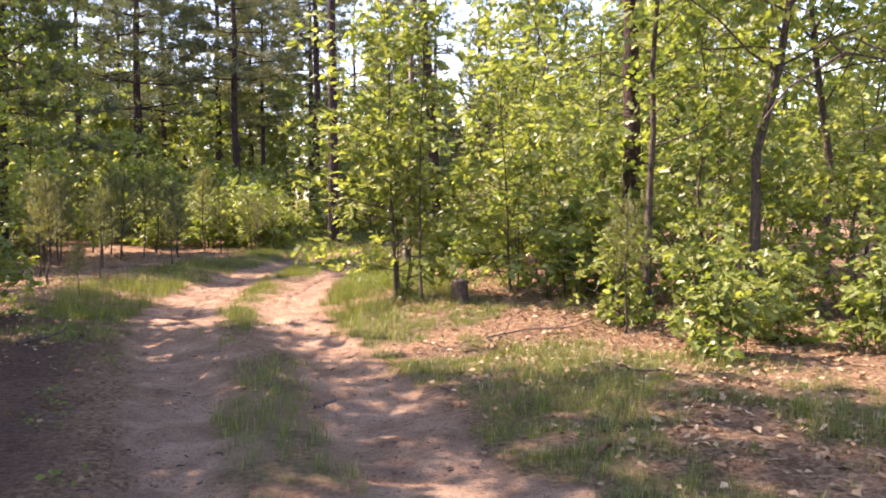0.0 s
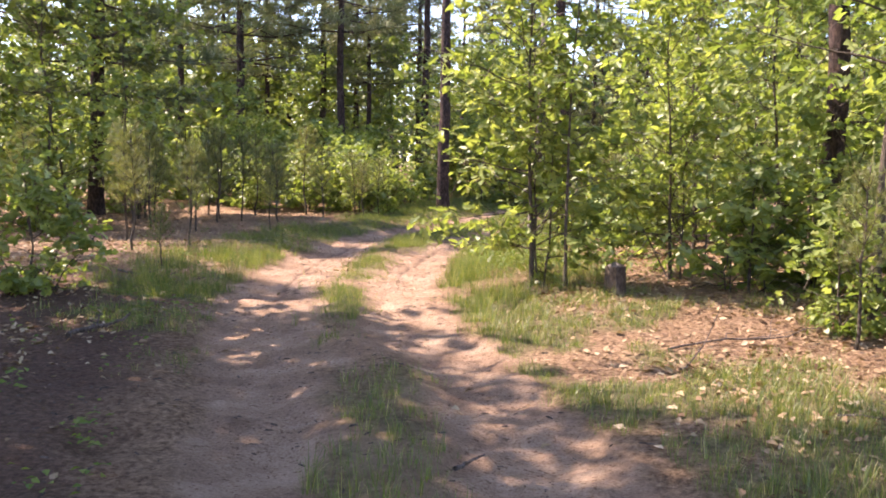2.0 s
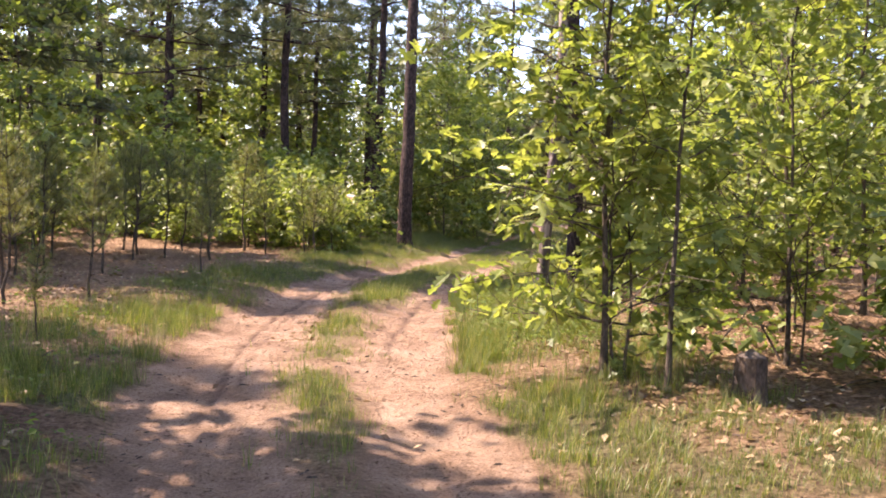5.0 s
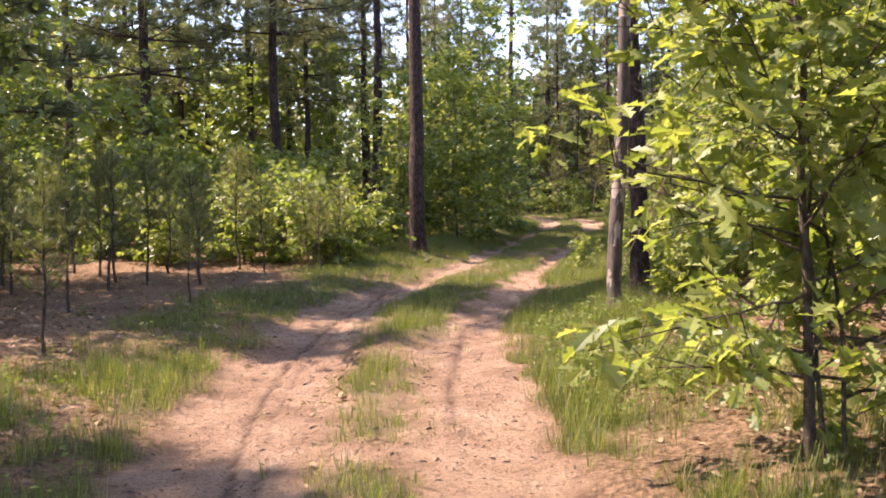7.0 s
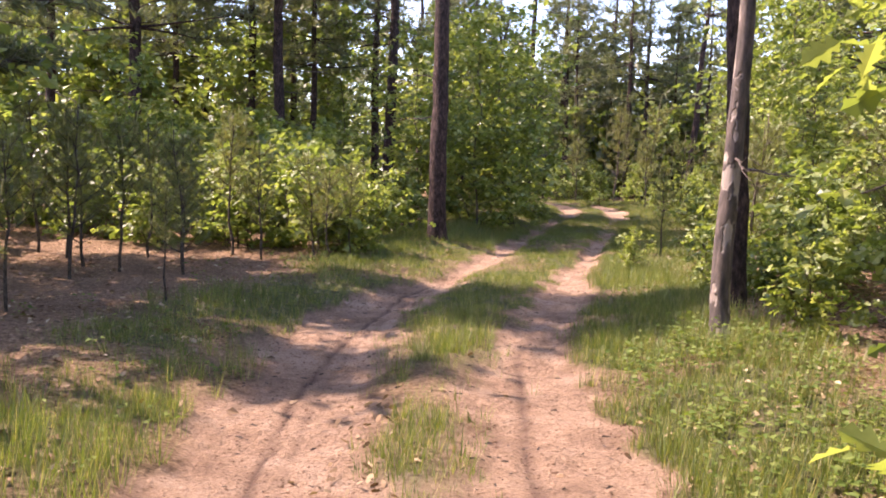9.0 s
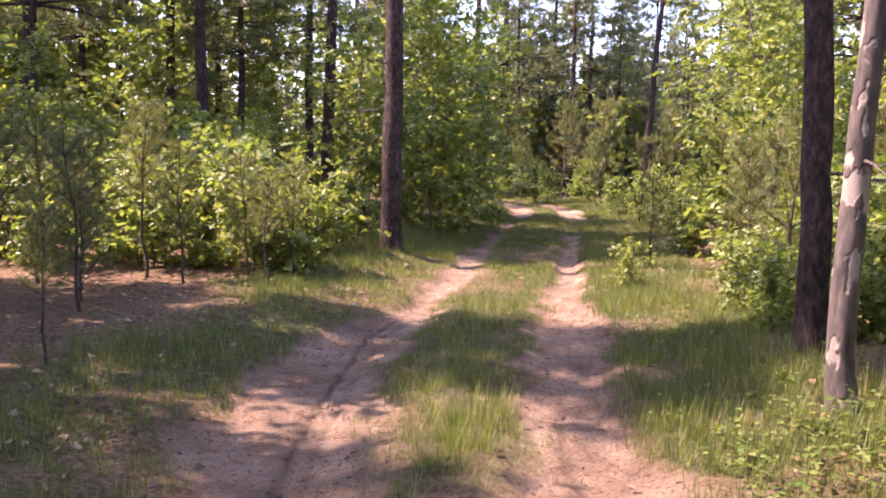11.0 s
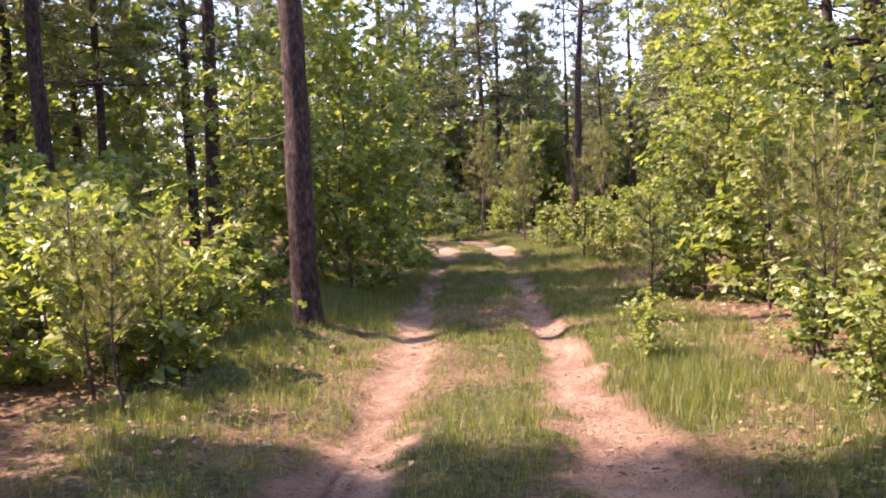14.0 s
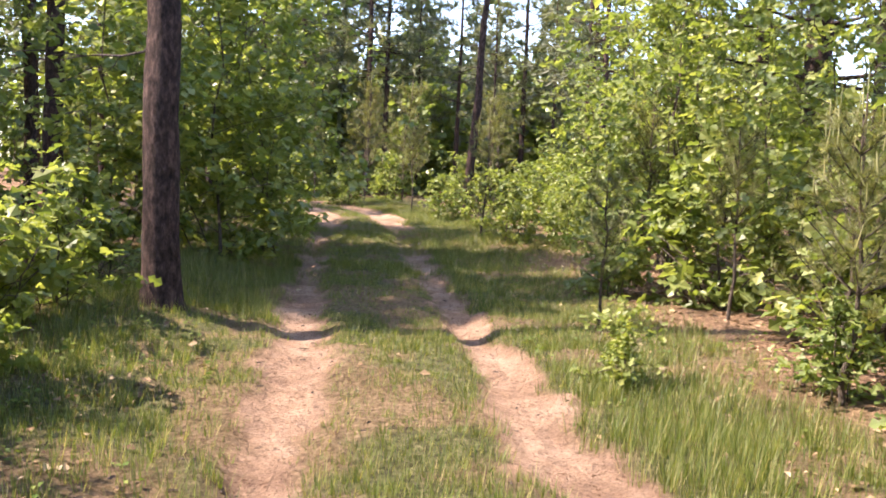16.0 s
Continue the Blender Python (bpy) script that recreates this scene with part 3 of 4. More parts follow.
put(pine("pine_tree", "far grey pine with thin dead twigs beyond the bend", 15, 0.17, 26, 0.5, 1.9, dead=26), 5.1, 57.0, 0.5)
put(pine("leaning_pine", "slim dark pine leaning over the verge", 12, 0.13, 27, 0.55, 1.7, dead=10, lean=(0.075, 0.0)), 4.85, 39.4, 0.0)
put(pine("pine_tree", "dark pine with low needled boughs in the shade", 18, 0.17, 28, 0.15, 3.0, whorls=22, tufts=44, tuft=0.34, dead=8), -10.6, 20.8, 1.0)
put(pine("pine_tree", "pine with rough reddish bark among young oaks", 12, 0.13, 29, 0.5, 2.0, dead=8), 2.55, 12.0, 2.2)
put(pine("dead_pine", "dead trunk with pale peeling bark patches beside the track", 9, 0.08, 30, 0.93, 0.5, whorls=2, per=3, dead=16, lean=(0.03, 0.0), bark=M_BARK_PALE), -0.68, 16.35, 0.0)
put(pine("pine_tree", "dark double-trunk pine close behind a dead trunk", 12, 0.115, 31, 0.6, 1.8, dead=16, lean=(-0.062, 0)), -0.12, 17.85, 0.0)
put(pine("pine_tree", "thick dark pine above the oak thicket", 15, 0.24, 32, 0.2, 2.6, dead=10), 6.6, 28.6, 0.3)

put(oak("oak_sapling", "bright young oak with wide low boughs beside the ruts", 4.2, 1.45, 41, 0.10, 38, 8, 0.14, detail=2, per=7, stems=3, trunk_r=0.025, split=True, pull=(-0.2, -0.05)), -0.62, 11.45, 0.0)
put(oak("oak_sapling", "thin young oak with sparse leaves", 3.6, 0.55, 42, 0.4, 14, 4, 0.12, detail=2, trunk_r=0.018, split=True), -0.27, 10.95, 0.0)
put(oak("oak_sapling", "leafy young oak behind the stump", 3.4, 1.25, 43, 0.14, 26, 7, 0.14, detail=2, trunk_r=0.02, stems=3, split=True), 0.95, 12.2, 1.0)
put(oak("oak_tree", "slender oak with a bare lower stem", 6.5, 1.7, 44, 0.3, 26, 8, 0.15, detail=2, trunk_r=0.05, split=True), 2.33, 9.9, 0.0)

OAKS = [
    oak("oak_tree", "leafy young oak in the thicket", 5.0, 1.7, 51, 0.14, 29, 7, 0.155, per=5, stems=2, group="oak thicket"),
    oak("oak_tree", "leafy young oak in the thicket", 4.2, 1.5, 52, 0.12, 27, 7, 0.155, per=5, stems=3, group="oak thicket"),
    oak("oak_tree", "leafy young oak in the thicket", 6.0, 2.0, 53, 0.15, 31, 8, 0.165, per=5, stems=1, group="oak thicket"),
]
put(OAKS[0], 1.5, 13.9, 0.3)
CANOPY = oak("oak_tree", "tall oak with a broad leafy crown above the thicket", 8.6, 2.7, 54, 0.3, 46, 9, 0.16, per=6, trunk_r=0.07, group="oak thicket")
put(CANOPY, 3.5, 9.6, 0.8)
again(CANOPY, 5.7, 8.9, 2.9, 1.05)
again(CANOPY, 5.4, 12.3, 4.4, 1.0)
put(OAKS[1], 3.4, 11.3, 1.3)
put(OAKS[2], 3.0, 15.5, 2.3)
for v, x, y, s in ((0, 4.3, 13.3, 1.0), (2, 5.8, 15.2, 1.0), (0, 2.0, 16.8, 0.95), (1, 4.6, 9.6, 0.8), 
                   (0, 3.0, 26.9, 0.7), (1, 3.5, 25.7, 0.85), (0, 4.2, 28.9, 0.9), (0, 3.3, 27.3, 0.95), (1, 4.3, 28.4, 1.15), (2, 5.6, 26.6, 0.9), (1, 5.0, 30.2, 1.0), (0, 5.8, 31.6, 1.1), (1, 3.2, 24.4, 0.8), (0, 4.2, 22.2, 1.0), (2, 5.4, 19.6, 0.95),
                   (1, 3.0, 20.2, 0.8), (0, 2.2, 18.9, 0.7), (2, 7.5, 23.0, 1.1), (1, 4.0, 17.4, 1.0), (0, 7.4, 37.2, 0.8), (1, 8.3, 39.6, 0.9)):
    again(OAKS[v], x, y, rng.random() * 6.28, s * (0.95 + 0.1 * rng.random()))

DARK = [
    oak("oak_tree", "dense leafy oak behind the pines", 4.6, 1.6, 61, 0.05, 30, 8, 0.16, detail=0, stems=3, group="shaded oaks"),
    oak("oak_tree", "dense leafy oak behind the pines", 6.5, 2.2, 62, 0.10, 42, 9, 0.155, detail=0, stems=1, group="shaded oaks"),
]
put(DARK[0], -2.4, 29.0, 0.0)
put(DARK[1], -2.0, 33.0, 0.8)
for v, x, y, s in ((0, -1.6, 31.0, 0.9), (0, -3.8, 29.6, 0.9), (0, -0.9, 34.5, 0.95), (0, -3.0, 31.2, 1.0), (0, -1.2, 37.5, 1.0), (1, -6.0, 34.5, 0.8),
                   (0, -8.6, 31.5, 1.0), (1, -10.0, 18.6, 0.95), (0, -11.0, 17.0, 1.0), (1, -9.4, 16.9, 1.1), (1, -9.2, 20.0, 0.95), (1, 5.8, 24.4, 1.0), (1, 5.2, 29.6, 1.0), (1, 6.4, 21.8, 1.0), (1, 7.6, 33.8, 0.9), (1, 6.4, 13.8, 1.0), (1, 7.8, 16.0, 1.1), (1, 5.4, 17.3, 1.0), (0, -11.8, 20.8, 1.0), (0, -9.4, 26.4, 0.7), (0, -12.6, 26.8, 0.9), (0, -13.4, 22.4, 0.9), (0, -12.6, 18.6, 0.8), (0, -12.8, 15.0, 0.9), (0, -14.5, 29.0, 1.0)):
    again(DARK[v], x, y, rng.random() * 6.28, s)

# low oak shrubs
SHRUBS = [oak("oak_shrub", "low oak shrub with bright lobed leaves", 1.0, 0.55, 70 + k, 0.06, 14, 5, 0.12, per=5, stems=4, category="shrub", group="oak shrubs", trunk_r=0.012) for k in range(4)]
SHRUB_AT = [(2.5, 7.7, 0.95), (3.3, 8.5, 0.8), (4.0, 7.9, 0.9), (1.95, 9.5, 0.9), (3.0, 9.9, 1.0), (4.9, 8.9, 1.1), (1.55, 11.0, 1.3), (2.2, 11.2, 1.2), (3.9, 10.3, 1.2),
            (0.25, 20.1, 0.65), (1.0, 21.9, 0.7), (-0.15, 22.65, 0.5), (1.5, 19.6, 1.3), (2.1, 21.2, 1.4), (2.4, 23.0, 1.5), (2.6, 25.3, 1.6), (1.9, 26.3, 1.0), (0.95, 15.9, 1.0), (1.2, 17.0, 1.2), (0.05, 18.9, 0.6), (0.5, 18.3, 0.75), (0.45, 19.5, 0.6), (1.0, 18.9, 0.9), (0.9, 20.7, 0.8), (1.5, 20.6, 1.2), (0.0, 16.3, 0.7), (0.5, 14.6, 0.9),
            (-5.6, 10.2, 1.1), (-6.4, 9.3, 1.3), (4.3, 32.3, 1.0), (5.1, 33.6, 1.3), (5.6, 35.2, 1.2), (6.3, 36.6, 1.5), (5.7, 37.6, 1.3), (7.2, 35.4, 1.6), (6.8, 38.4, 1.5), (3.6, 38.0, 1.0), (4.2, 36.2, 1.2), (3.4, 33.2, 1.2), (2.6, 43.6, 1.2), (4.4, 46.0, 1.5), (1.2, 47.8, 1.4), (6.0, 43.0, 1.5), (3.0, 49.0, 1.6), (0.2, 49.5, 1.6),
            (-4.3, 23.0, 0.97), (-4.9, 22.6, 1.15), (-5.5, 23.2, 1.26), (-4.5, 24.2, 1.22), (-5.3, 24.4, 1.37), (-6.2, 22.9, 1.15), (-6.8, 23.6, 1.22), (-6.0, 24.8, 1.37), (-7.5, 23.0, 1.08), (-4.0, 24.9, 0.94), (-8.3, 23.7, 1.15), (-7.0, 25.0, 1.30),
            (-9.2, 24.0, 1.22), (-3.9, 26.6, 1.08), (-9.3, 16.5, 1.2), (-10.2, 14.5, 1.4), (-8.9, 12.0, 1.0), (-9.8, 10.4, 1.3)]
FAR_SHRUB = oak("oak_shrub", "low oak shrub with bright lobed leaves", 1.0, 0.55, 75, 0.06, 20, 6, 0.085, detail=0, per=7, stems=4, category="shrub", group="oak shrubs", trunk_r=0.012)
put(FAR_SHRUB, 2.2, 48.6, 0.4, 1.5)
for x, y, s in ((-5.4, 26.4, 1.7), (-6.6, 26.8, 1.9), (-7.9, 25.6, 1.6), (-8.6, 27.2, 2.0), (-9.9, 25.4, 1.8), (-10.9, 23.6, 1.7), (-11.4, 25.6, 2.1), (-7.4, 28.4, 2.1), (-5.6, 28.6, 2.0), (-10.2, 22.2, 1.5), (-12.4, 23.9, 1.9), (-9.8, 27.9, 2.2)):
    again(FAR_SHRUB, x, y, x * 2.7, s)
for k, (x, y, s) in enumerate(SHRUB_AT):
    if k < 4:
        put(SHRUBS[k], x, y, rng.random() * 6.28, s)
    else:
        again(FAR_SHRUB if y > 31 else SHRUBS[k % 4], x, y, rng.random() * 6.28, s)

# young pines
YOUNG = [young_pine("young_pine", "young pine with pale upright candles on a thin bare stem", 2.0, 80 + k, (0.38, 0.3, 0.15, 0.45)[k], "young pines") for k in range(4)]
YOUNG_AT = [(-6.5, 21.2, 0.86), (-5.7, 14.4, 0.77), (0.8, 20.3, 1.04), (-6.9, 20.0, 0.90), (-6.3, 20.6, 0.69), (-7.06, 19.0, 0.95), (-6.04, 19.8, 0.86), (-5.05, 12.0, 0.39), (-6.3, 13.8, 0.86), (-6.9, 14.8, 0.90), (-7.4, 16.0, 0.82), (-6.6, 16.8, 0.77),
            (-7.8, 17.6, 0.95), (-8.3, 18.8, 0.86), (-7.6, 20.6, 0.99), (-8.2, 21.4, 1.03), (-7.2, 21.8, 0.95), (-5.6, 21.9, 0.82), (-4.9, 22.2, 0.77), (-4.4, 22.5, 0.69), (-6.1, 22.2, 1.03), (-8.6, 15.0, 0.86), (-9.0, 19.9, 1.12), (-5.5, 17.6, 0.52),
            (1.0, 21.8, 0.95), (0.68, 24.5, 0.71), (1.5, 22.4, 1.04), (2.2, 24.6, 0.95), (1.9, 9.0, 0.71), (2.6, 27.0, 1.14), (3.4, 34.5, 1.23), (3.8, 41.0, 1.23), (2.0, 46.5, 1.33), (-8.9, 22.0, 1.12), (1.7, 18.3, 0.95), (2.9, 22.0, 1.23), (-4.6, 21.6, 0.65), (3.4, 45.0, 1.9), (5.2, 47.0, 2.1), (1.0, 50.5, 2.0), (6.4, 41.2, 1.7), (2.4, 51.5, 2.2), (4.6, 50.2, 1.8)]
for k, (x, y, s) in enumerate(YOUNG_AT):
    if k < 4:
        put(YOUNG[k], x, y, rng.random() * 6.28, s)
    else:
        again(YOUNG[k % 4], x, y, rng.random() * 6.28, s)

# ---- the wood around ----
FAR_PINES = [pine("forest_pine", "tall pine in the surrounding wood", 14, 0.14, 101 + k, (0.35, 0.5, 0.25)[k], (2.4, 2.0, 2.2)[k], whorls=12, tufts=8, dead=7, group="surrounding pines", tuft=0.42, split=False, sides=7) for k in range(3)]
FAR_OAKS = [oak("forest_oak", "leafy oak in the surrounding wood", (7.0, 5.0, 3.6)[k], (2.5, 2.0, 1.7)[k], 111 + k, (0.18, 0.06, 0.04)[k], 18, 5, 0.34, detail=0, per=6, group="surrounding oaks") for k in range(3)]


def open_ground(x, y):
    """The track's clearing, kept free of the wood's filling trees."""
    if y < 24:
        return -11.5 < x < 7.5 and y > -4
    if y < 48:
        return -9.5 < x < 7.0
    return False


first = {}


def fill(src, x, y, s):
    # younger, lower wood beyond the bend
    if y > 46 and -1 < x < 20:
        s *= 0.9
    if src not in first:
        first[src] = put(src, x, y, 0, s)
    else:
        again(src, x, y, rng.random() * 6.28, s)


# broad oaks that shade the near end of the track, and the wood's trees in rings outwards
SHADE = oak("oak_tree", "leafy oak spreading its shade over the track", 8.0, 2.2, 64, 0.34, 42, 10, 0.215, detail=0, trunk_r=0.09, group="shading oaks")
put(SHADE, -7.2, 7.3, 0.3, 1.0)
for x, y, s in ((-7.6, 10.3, 0.9), (-8.4, 8.8, 1.1), (-6.9, 4.6, 1.0), (-5.4, 2.4, 1.0), (-8.9, 6.6, 1.15), (-7.0, 0.9, 1.2), (-9.6, 4.0, 1.2), (-6.0, 2.6, 1.45), (6.8, 3.2, 0.9)):
    again(SHADE, x, y, rng.random() * 6.28, s)
again(dense, -6.3, 7.4, 0.6, 1.05)
for k in range(175):
    x, y = rng.uniform(-34, 30), rng.uniform(-12, 70)
    sunward = x < -10 and y < 34
    if open_ground(x, y) or (abs(x) < 3 and y < 2) or (y < 4 and rng.random() < 0.85) or (sunward and -19 < x and y > 12 and rng.random() < (0.5 if y < 19 else 0.85)):
        continue
    if rng.random() < (0.06 if sunward else 0.32):
        fill(FAR_PINES[int(rng.integers(3))], x, y, rng.uniform(0.75, 1.05))
    else:
        fill(FAR_OAKS[int(rng.integers(1 if sunward and x > -18 else 0, 3))], x, y, rng.uniform(0.75, 1.2))
for x, y in ((-11.5, 13.4), (-11.3, 17.7)):
    again(dense, x, y, x * 1.9, 0.78)
for x, y in ((-8.2, 37.5), (-9.6, 41.0), (-6.2, 43.5), (-11.5, 39.0), (-4.6, 46.0), (-13.5, 36.5)):
    fill(FAR_PINES[2], x, y, 0.95)
    fill(FAR_OAKS[1], x + 1.2, y - 1.0, 1.1)
for x, y in ((-4.0, 53.0), (7.6, 53.0), (9.0, 48.0), (11.0, 44.0), (9.4, 58.0), (-2.2, 62.0), (12.5, 50.0), (9.5, 40.5)):
    fill(FAR_PINES[2 if x < 8 else 0], x, y, rng.uniform(0.7, 0.9))
for k in range(28):
    x, y = (rng.uniform(-24, -9), rng.uniform(31, 42)) if k % 3 else (rng.uniform(-10, 12), rng.uniform(50, 60))
    fill(FAR_OAKS[1] if k % 3 else FAR_PINES[k % 3], x, y, rng.uniform(0.85, 1.2))


def build_far_woods():
    """The wood further out, where no tree can be told from the next: crowns of leaves in a wide ring."""
    n2 = np.array([(0, 0, 0), (-0.3, 0.55, 0.06), (0.3, 0.5, 0.02), (0, 1, -0.12)], float), np.array([(0, 2, 1), (1, 2, 3)])
    for name, mat, count, seed, label in (("far_leafy_woods", M_OAK, 300, 5, "distant leafy trees closing the view"), ("far_pine_woods", M_NEEDLE, 190, 6, "distant dark pines closing the view")):
        r = np.random.default_rng(seed)
        g = Geo()
        for k in range(count + 70):
            # the wood stands thicker beyond the bend
            a, d = r.uniform(0, 2 * np.pi) if k < count else r.uniform(-0.05, 0.6), r.uniform(33, 58)
            cx, cy = -2 + d * math.sin(a), 22 + d * math.cos(a)
            if r.random() < 0.65 and cy < 22:
                continue
            leafy = seed == 5
            h = r.uniform(4.0, 8) if leafy else r.uniform(7.5, 11.5)
            # lower growth on the sunny side
            h *= 0.7 if cx < -4 else 0.9
            m = 230
            u = r.random(m)
            z = h * (0.05 + 0.95 * u) if leafy else h * (0.22 + 0.78 * u)
            rad = (0.34 * h * np.sqrt(np.maximum(0.03, np.sin(np.pi * np.clip(0.18 + 0.8 * u, 0, 1))))) if leafy else 2.3 * (1.04 - u)
            th, rr = r.random(m) * 2 * np.pi, rad * np.sqrt(r.random(m)) * (0.75 + 0.5 * r.random(m))
            p = np.c_[cx + rr * np.cos(th), cy + rr * np.sin(th), z + 0.4]
            ah = np.c_[np.cos(th), np.sin(th), r.normal(size=m) * 0.6] + r.normal(size=(m, 3)) * 0.5
            g.scatter(*n2, axes(ah, np.array([0, 0, 1.0]) + r.normal(size=(m, 3)) * 0.6, (0.62 if leafy else 0.5) * (0.6 + 0.8 * r.random(m))), p)
            tube(g, [(cx, cy, 0.2), (cx + 0.1, cy, h * 0.9)], [0.13, 0.03], 5)
        tagged(part(name, g, mat), label, "woods", kind="stuff")


build_far_woods()

# ---- stump, sticks ----
def stump(x, y):
    root = thing("tree_stump", "short weathered grey stump in the grass", "stump")
    g, e = Geo(), Geo()
    zs = np.array([-0.1, 0.0, 0.07, 0.17, 0.29])
    tube(g, np.c_[np.zeros(5), np.zeros(5), zs], [0.15, 0.125, 0.108, 0.1, 0.098], 18, 0.07, 5, cap=False)
    tube(e, np.c_[np.zeros(3), np.zeros(3), [0.26, 0.285, 0.298]], [0.09, 0.09, 0.082], 18, 0.04, 6)
    part("bark", g, M_STUMP, root, shade=False)
    part("cut_top", e, M_WOODEND, root, "greyed sawn top")
    put(root, x, y)


def stick(label, x, y, length, turn, thick, seed, rise=0.06, forks=3):
    r = np.random.default_rng(seed)
    g = Geo()
    p = curve_out((0, 0, 0.02), np.array([1.0, 0, 0]), length, rise, 9, r, 0.2)
    tube(g, p, np.linspace(thick, thick * 0.4, 9), 7, 0.12, seed)
    for k in range(forks):
        o = p[3 + k]
        b = curve_out(o, np.array([0.7, r.choice([-1, 1]) * 0.7, 0.35 * r.random()]), length * 0.28, 0.1, 5, r, 0.2)
        tube(g, b, np.linspace(thick * 0.5, thick * 0.15, 5), 5, 0.1, k)
    ob = part("fallen_branch", g, M_TWIG)
    tagged(ob, label, "branch", "fallen branches")
    ob.location, ob.rotation_euler = (x, y, gz(x, y) + thick * 0.6), (0, 0, turn)


stump(0.21, 10.8)
stick("thin dead branch with an upturned twig on dry leaves", 0.43, 8.6, 1.5, 0.35, 0.009, 1, 0.05)
stick("thin bare twig standing up out of dry leaves", 0.42, 8.0, 0.3, 0.35, 0.006, 7, 1.6, 2)
stick("grey dead branch on needle litter", -3.95, 8.0, 0.55, 0.9, 0.022, 2, 0.1)
stick("thin dead branch on needle litter", -5.4, 11.6, 0.8, -0.3, 0.016, 3)
stick("short stick beside the rut", -0.9, 6.0, 0.25, 1.2, 0.012, 4, 0.0, 1)
stick("thin dead branch in dry grass", 1.9, 6.6, 0.9, 2.6, 0.012, 5)


# ---- grass, fallen leaves ----
def blade():
    v = [(-0.5, 0, 0), (0.5, 0, 0), (-0.34, 0.10, 0.55), (0.34, 0.10, 0.55), (0, 0.38, 1.0)]
    return np.array(v, float), np.array([(0, 1, 3), (0, 3, 2), (2, 3, 4)])


def build_grass():
    """Tufts of leaning blades, thick along the verges and thin between the ruts."""
    n = 265000
    x, y = rng.uniform(-7, 4.5, n), rng.uniform(2.6, 48, n)
    w = turf(x, y) * np.interp(y, [2.6, 24, 34, 48], [1.0, 0.9, 0.65, 0.4])
    keep = rng.random(n) < w * np.where((x > road_left(y)[0]) & (x < road_right(y)[0]), 0.42 + 0.5 * strip(x, y) + 0.36 * smooth(17, 20, y), np.where(x < road_left(y)[0], 0.9 - 0.4 * smooth(16, 18, y) * (1 - smooth(20, 22, y)), 0.95))
    tx, ty = x[keep], y[keep]
    many = rng.integers(5, 12, len(tx))
    x, y = np.repeat(tx, many), np.repeat(ty, many)
    tall = np.repeat(0.5 + 0.8 * rng.random(len(tx)), many)
    k = len(x)
    a = rng.random(k) * 2 * np.pi
    off = 0.05 * np.sqrt(rng.random(k))
    x, y = x + off * np.cos(a + 1.57), y + off * np.sin(a + 1.57)
    between = (x > road_left(y)[0]) & (x < road_right(y)[0])
    h = (0.045 + 0.085 * rng.random(k)) * tall * (0.35 + 0.85 * vnoise(x, y, 1.3, 2) + 0.6 * vnoise(x, y, 0.45, 4)) * np.where(between, 0.92 + 0.4 * strip(x, y) - 0.22 * smooth(17, 20, y), 0.72 + 0.83 * smooth(9, 12, y) - 0.55 * smooth(16, 20, y))
    wd = 0.0022 + 0.0024 * rng.random(k) + 0.00008 * y
    lean = 0.5 + 1.5 * rng.random(k)
    ca, sa = np.cos(a), np.sin(a)
    turns = np.zeros((k, 3, 3))
    turns[:, 0, 0], turns[:, 1, 0] = ca * wd, sa * wd
    turns[:, 0, 1], turns[:, 1, 1] = -sa * h * lean, ca * h * lean
    turns[:, 2, 2] = h
    g = Geo()
    at = np.c_[x, y, ground_height(x, y) - 0.01]
    near = y < 10
    single = np.array([(-0.5, 0, 0), (0.5, 0, 0), (0, 0.3, 1.0)]), np.array([(0, 1, 2)])
    g.scatter(*blade(), turns[near], at[near])
    g.scatter(*single, turns[~near], at[~near])
    ob = part("grass", g, M_GRASS)
    tagged(ob, "ragged green and straw-coloured grass along the ruts", "grass", kind="stuff")


def build_weeds():
    """Small leafy weeds and seedlings among the grass."""
    n, m = 2600, 300
    x, y = rng.uniform(-6.5, 4.0, n), rng.uniform(3, 27, n)
    sy = rng.uniform(12.4, 16.2, m)
    sx = road_right(sy)[0] + road_right(sy)[1] / 2 + 0.25 + 1.3 * rng.random(m)
    x, y = np.r_[x, sx], np.r_[y, sy]
    n += m
    lc, lw = road_left(y)
    rc, rw = road_right(y)
    side = np.maximum(lc - lw / 2 - x, x - rc - rw / 2)
    keep = (side > 0.15) & (side < 3.2) & ((x < lc) | (y > 11.6) | (rng.random(n) < 0.12)) & (rng.random(n) < 0.15 + 0.7 * smooth(0.5, 0.7, vnoise(x, y, 1.1, 5)) + 0.8 * (np.arange(n) >= n - m) * smooth(0.35, 0.55, vnoise(x, y, 0.5, 3)))
    x, y = x[keep], y[keep]
    many = rng.integers(6, 16, len(x))
    tall = np.repeat(0.05 + 0.16 * rng.random(len(x)), many)
    x, y = np.repeat(x, many), np.repeat(y, many)
    k = len(x)
    a, u = rng.random(k) * 2 * np.pi, rng.random(k)
    px, py = x + 0.05 * rng.normal(size=k), y + 0.05 * rng.normal(size=k)
    g = Geo()
    g.scatter(*LEAF_LEAST, axes(np.c_[np.cos(a), np.sin(a), 0.5 * rng.random(k)], np.c_[0.4 * rng.normal(size=(k, 2)), np.ones(k)], 0.022 + 0.035 * rng.random(k)), np.c_[px, py, ground_height(px, py) + tall * u + 0.01])
    tagged(part("weeds", g, M_WEED), "small bright leafy weeds among the grass", "weeds", kind="stuff")


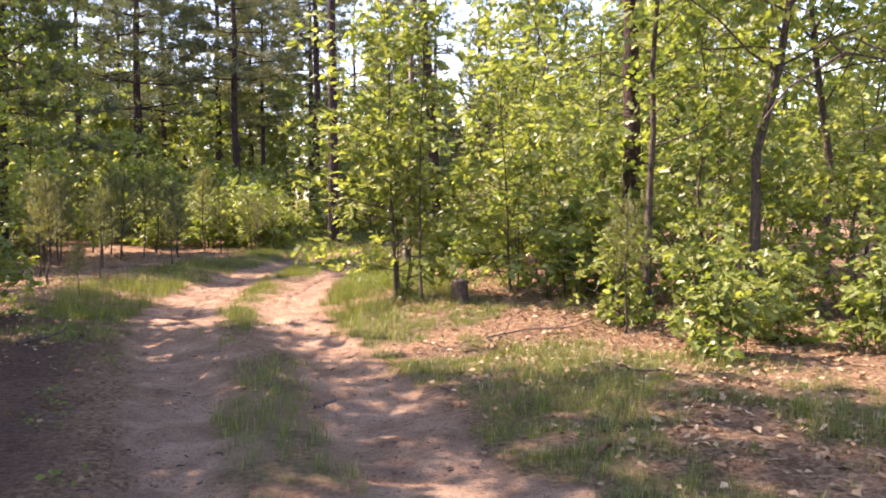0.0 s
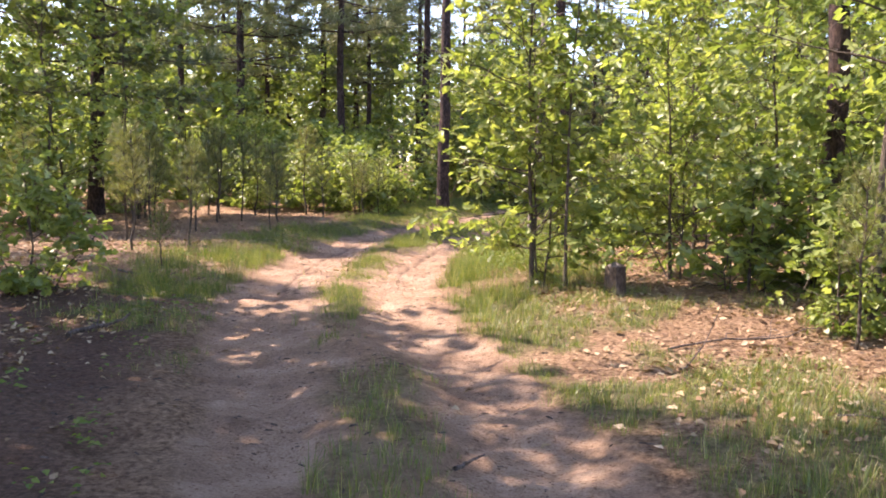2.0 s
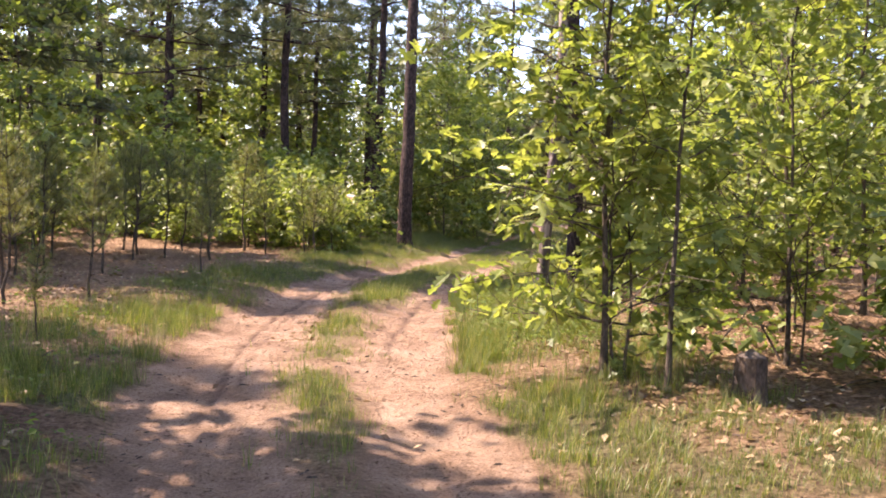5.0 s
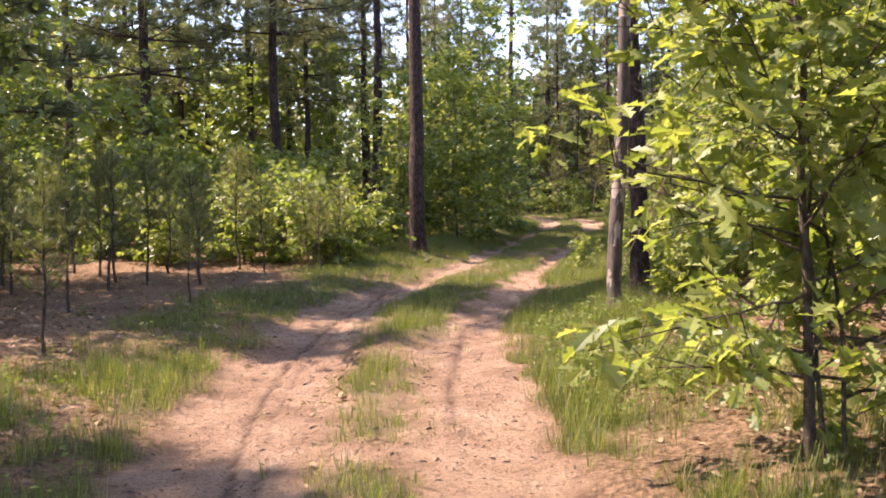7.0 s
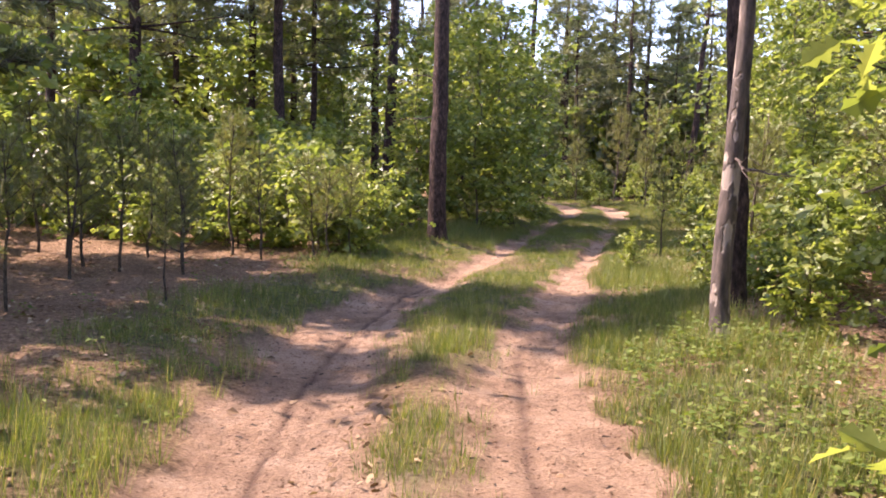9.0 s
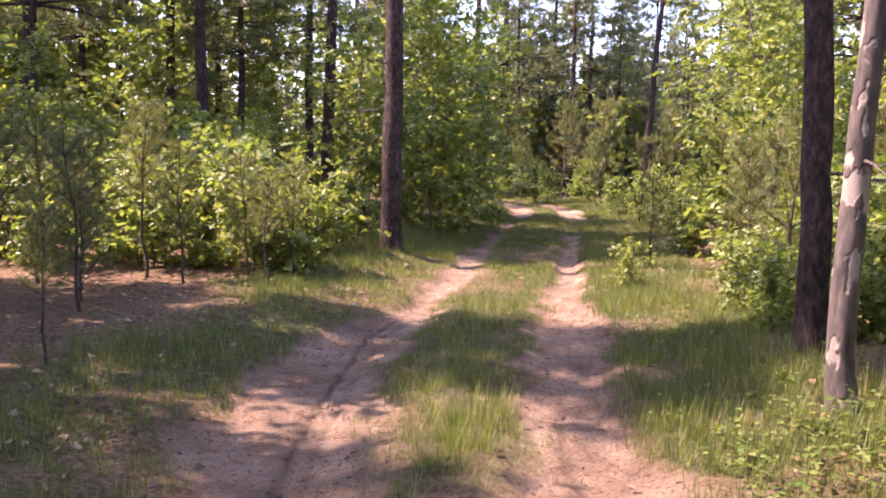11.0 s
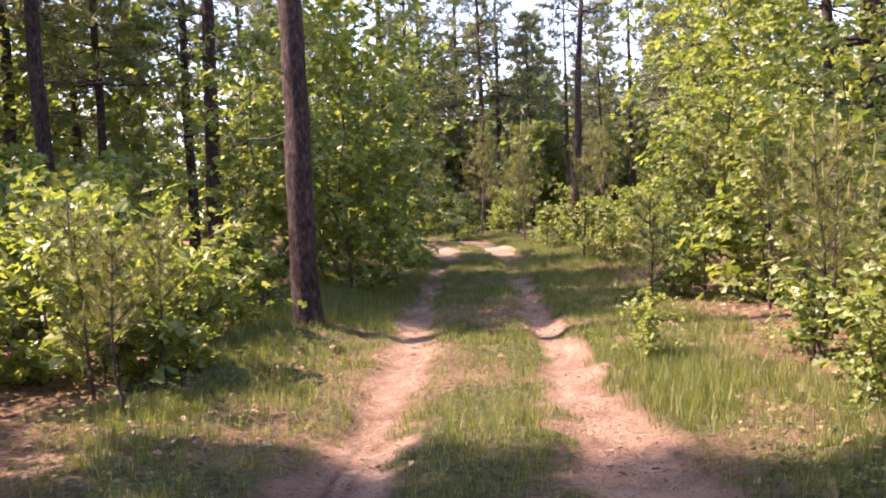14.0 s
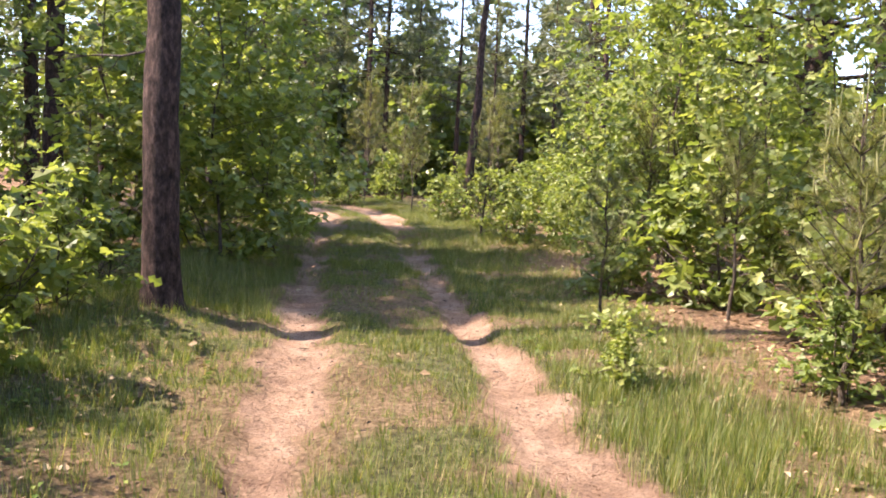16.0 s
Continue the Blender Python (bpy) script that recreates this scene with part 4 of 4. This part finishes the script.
def dead_sapling():
    root = thing("dead_sapling", "bare arching dead sapling with a broken pale tip", "dead tree")
    r = np.random.default_rng(9)
    p = np.array([(6.4, 8.6), (6.0, 8.5), (5.5, 8.4), (4.9, 8.2), (4.2, 8.05), (3.6, 7.9), (3.1, 7.8), (2.75, 7.7)])
    z = np.array([-0.1, 0.9, 1.7, 2.35, 2.7, 2.72, 2.45, 2.0])
    g = Geo()
    tube(g, np.c_[p, z] + r.normal(size=(8, 3)) * 0.03, np.linspace(0.035, 0.006, 8), 7, 0.1, 1)
    part("trunk", g, M_TWIG, root)
    for k, (i, d, ln) in enumerate(((3, (-0.9, -0.2, -0.1), 1.35), (4, (-0.5, 0.5, 0.5), 0.7), (5, (-0.6, -0.3, 0.5), 0.6), (2, (-0.4, 0.4, 0.8), 0.8))):
        b = Geo()
        tube(b, curve_out(np.r_[p[i], z[i]], np.array(d), ln, -0.1, 6, r, 0.15), np.linspace(0.016, 0.006, 6), 5, 0.1, k)
        part("dead_branch", b, M_WOODEND if k == 0 else M_TWIG, root)


def build_debris():
    """Bits of bark and twig strewn over sand and needle litter."""
    n = 18000
    x, y = rng.uniform(-6, 3, n), rng.uniform(2.6, 28, n)
    keep = rng.random(n) < 0.25 + 0.75 * smooth(0.45, 0.7, vnoise(x, y, 0.5, 1))
    x, y = x[keep], y[keep]
    k = len(x)
    a = rng.random(k) * 2 * np.pi
    bv = np.array([(-0.5, -0.12, 0), (0.5, -0.08, 0), (0.45, 0.1, 0), (-0.45, 0.12, 0), (-0.3, 0, 0.16), (0.3, 0.02, 0.14)])
    bf = np.array([(0, 1, 5), (0, 5, 4), (1, 2, 5), (2, 3, 4), (2, 4, 5), (3, 0, 4)])
    sz = 0.01 + 0.05 * rng.random(k) ** 3
    g = Geo()
    g.scatter(bv, bf, axes(np.c_[np.cos(a), np.sin(a), 0.1 * rng.normal(size=k)], np.tile([0, 0, 1.0], (k, 1)), sz), np.c_[x, y, ground_height(x, y) + 0.002])
    tagged(part("bark_debris", g, M_STUMP), "brown bits of bark and twig on sand", "debris", kind="stuff")


def build_litter():
    n = 62000
    x, y = rng.uniform(-12, 8, n), rng.uniform(2.2, 34, n)
    lc, lw = road_left(y)
    rc, rw = road_right(y)
    side = np.maximum(lc - lw / 2 - x, x - rc - rw / 2)
    dens = 0.03 + 0.97 * smooth(0.0, 1.3, side)
    dens = dens * (0.25 + 0.75 * smooth(0.4, 0.6, vnoise(x, y, 0.8, 4))) * np.interp(y, [2, 14, 34], [1, 0.8, 0.5])
    keep = rng.random(n) < dens * (1 - 0.75 * shaded_duff(x, y))
    x, y = x[keep], y[keep]
    k = len(x)
    a = rng.random(k) * 2 * np.pi
    ahead = np.c_[np.cos(a), np.sin(a), 0.25 * rng.normal(size=k)]
    up = np.c_[0.4 * rng.normal(size=(k, 2)), np.ones(k)]
    g = Geo()
    g.scatter(*LEAF_LEAST, axes(ahead, up, 0.03 + 0.055 * rng.random(k)), np.c_[x, y, ground_height(x, y) + 0.012])
    n = 20000
    x, y = np.where(np.arange(n) % 4 > 0, rng.uniform(-0.8, 7, n), rng.uniform(-7.5, -3.8, n)), rng.uniform(4.5, 17, n)
    keep = (x - road_right(y)[0] > 0.9) | (x < road_left(y)[0] - 0.9)
    keep &= rng.random(n) < 0.2 + 0.8 * smooth(0.42, 0.62, vnoise(x, y, 1.0, 1))
    x, y = x[keep], y[keep]
    k = len(x)
    a = rng.random(k) * 2 * np.pi
    g.scatter(*LEAF_MID, axes(np.c_[np.cos(a), np.sin(a), 0.5 * rng.normal(size=k)], np.c_[0.9 * rng.normal(size=(k, 2)), np.ones(k)], 0.03 + 0.045 * rng.random(k)), np.c_[x, y, ground_height(x, y) + 0.015])
    # drifts of dry leaves blown against the edges of the ruts
    for cx, cy, m in ((-3.25, 14.4, 46), (-3.15, 13.5, 40), (-1.55, 14.6, 34), (-1.5, 13.5, 40), (-1.1, 12.8, 40), (0.55, 8.1, 60), (0.7, 7.2, 50), (-3.6, 22.9, 50)):
        px, py = cx + 0.14 * rng.normal(size=m), cy + 0.28 * rng.normal(size=m)
        a = rng.random(m) * 2 * np.pi
        g.scatter(*LEAF_MID, axes(np.c_[np.cos(a), np.sin(a), 0.6 * rng.normal(size=m)], np.c_[0.9 * rng.normal(size=(m, 2)), np.ones(m)], 0.03 + 0.04 * rng.random(m)), np.c_[px, py, ground_height(px, py) + 0.02])
    ob = part("fallen_leaves", g, M_DRY)
    tagged(ob, "dry tan oak leaves scattered over the ground", "leaf litter", kind="stuff")


build_grass()
build_litter()
build_debris()
build_weeds()
dead_sapling()
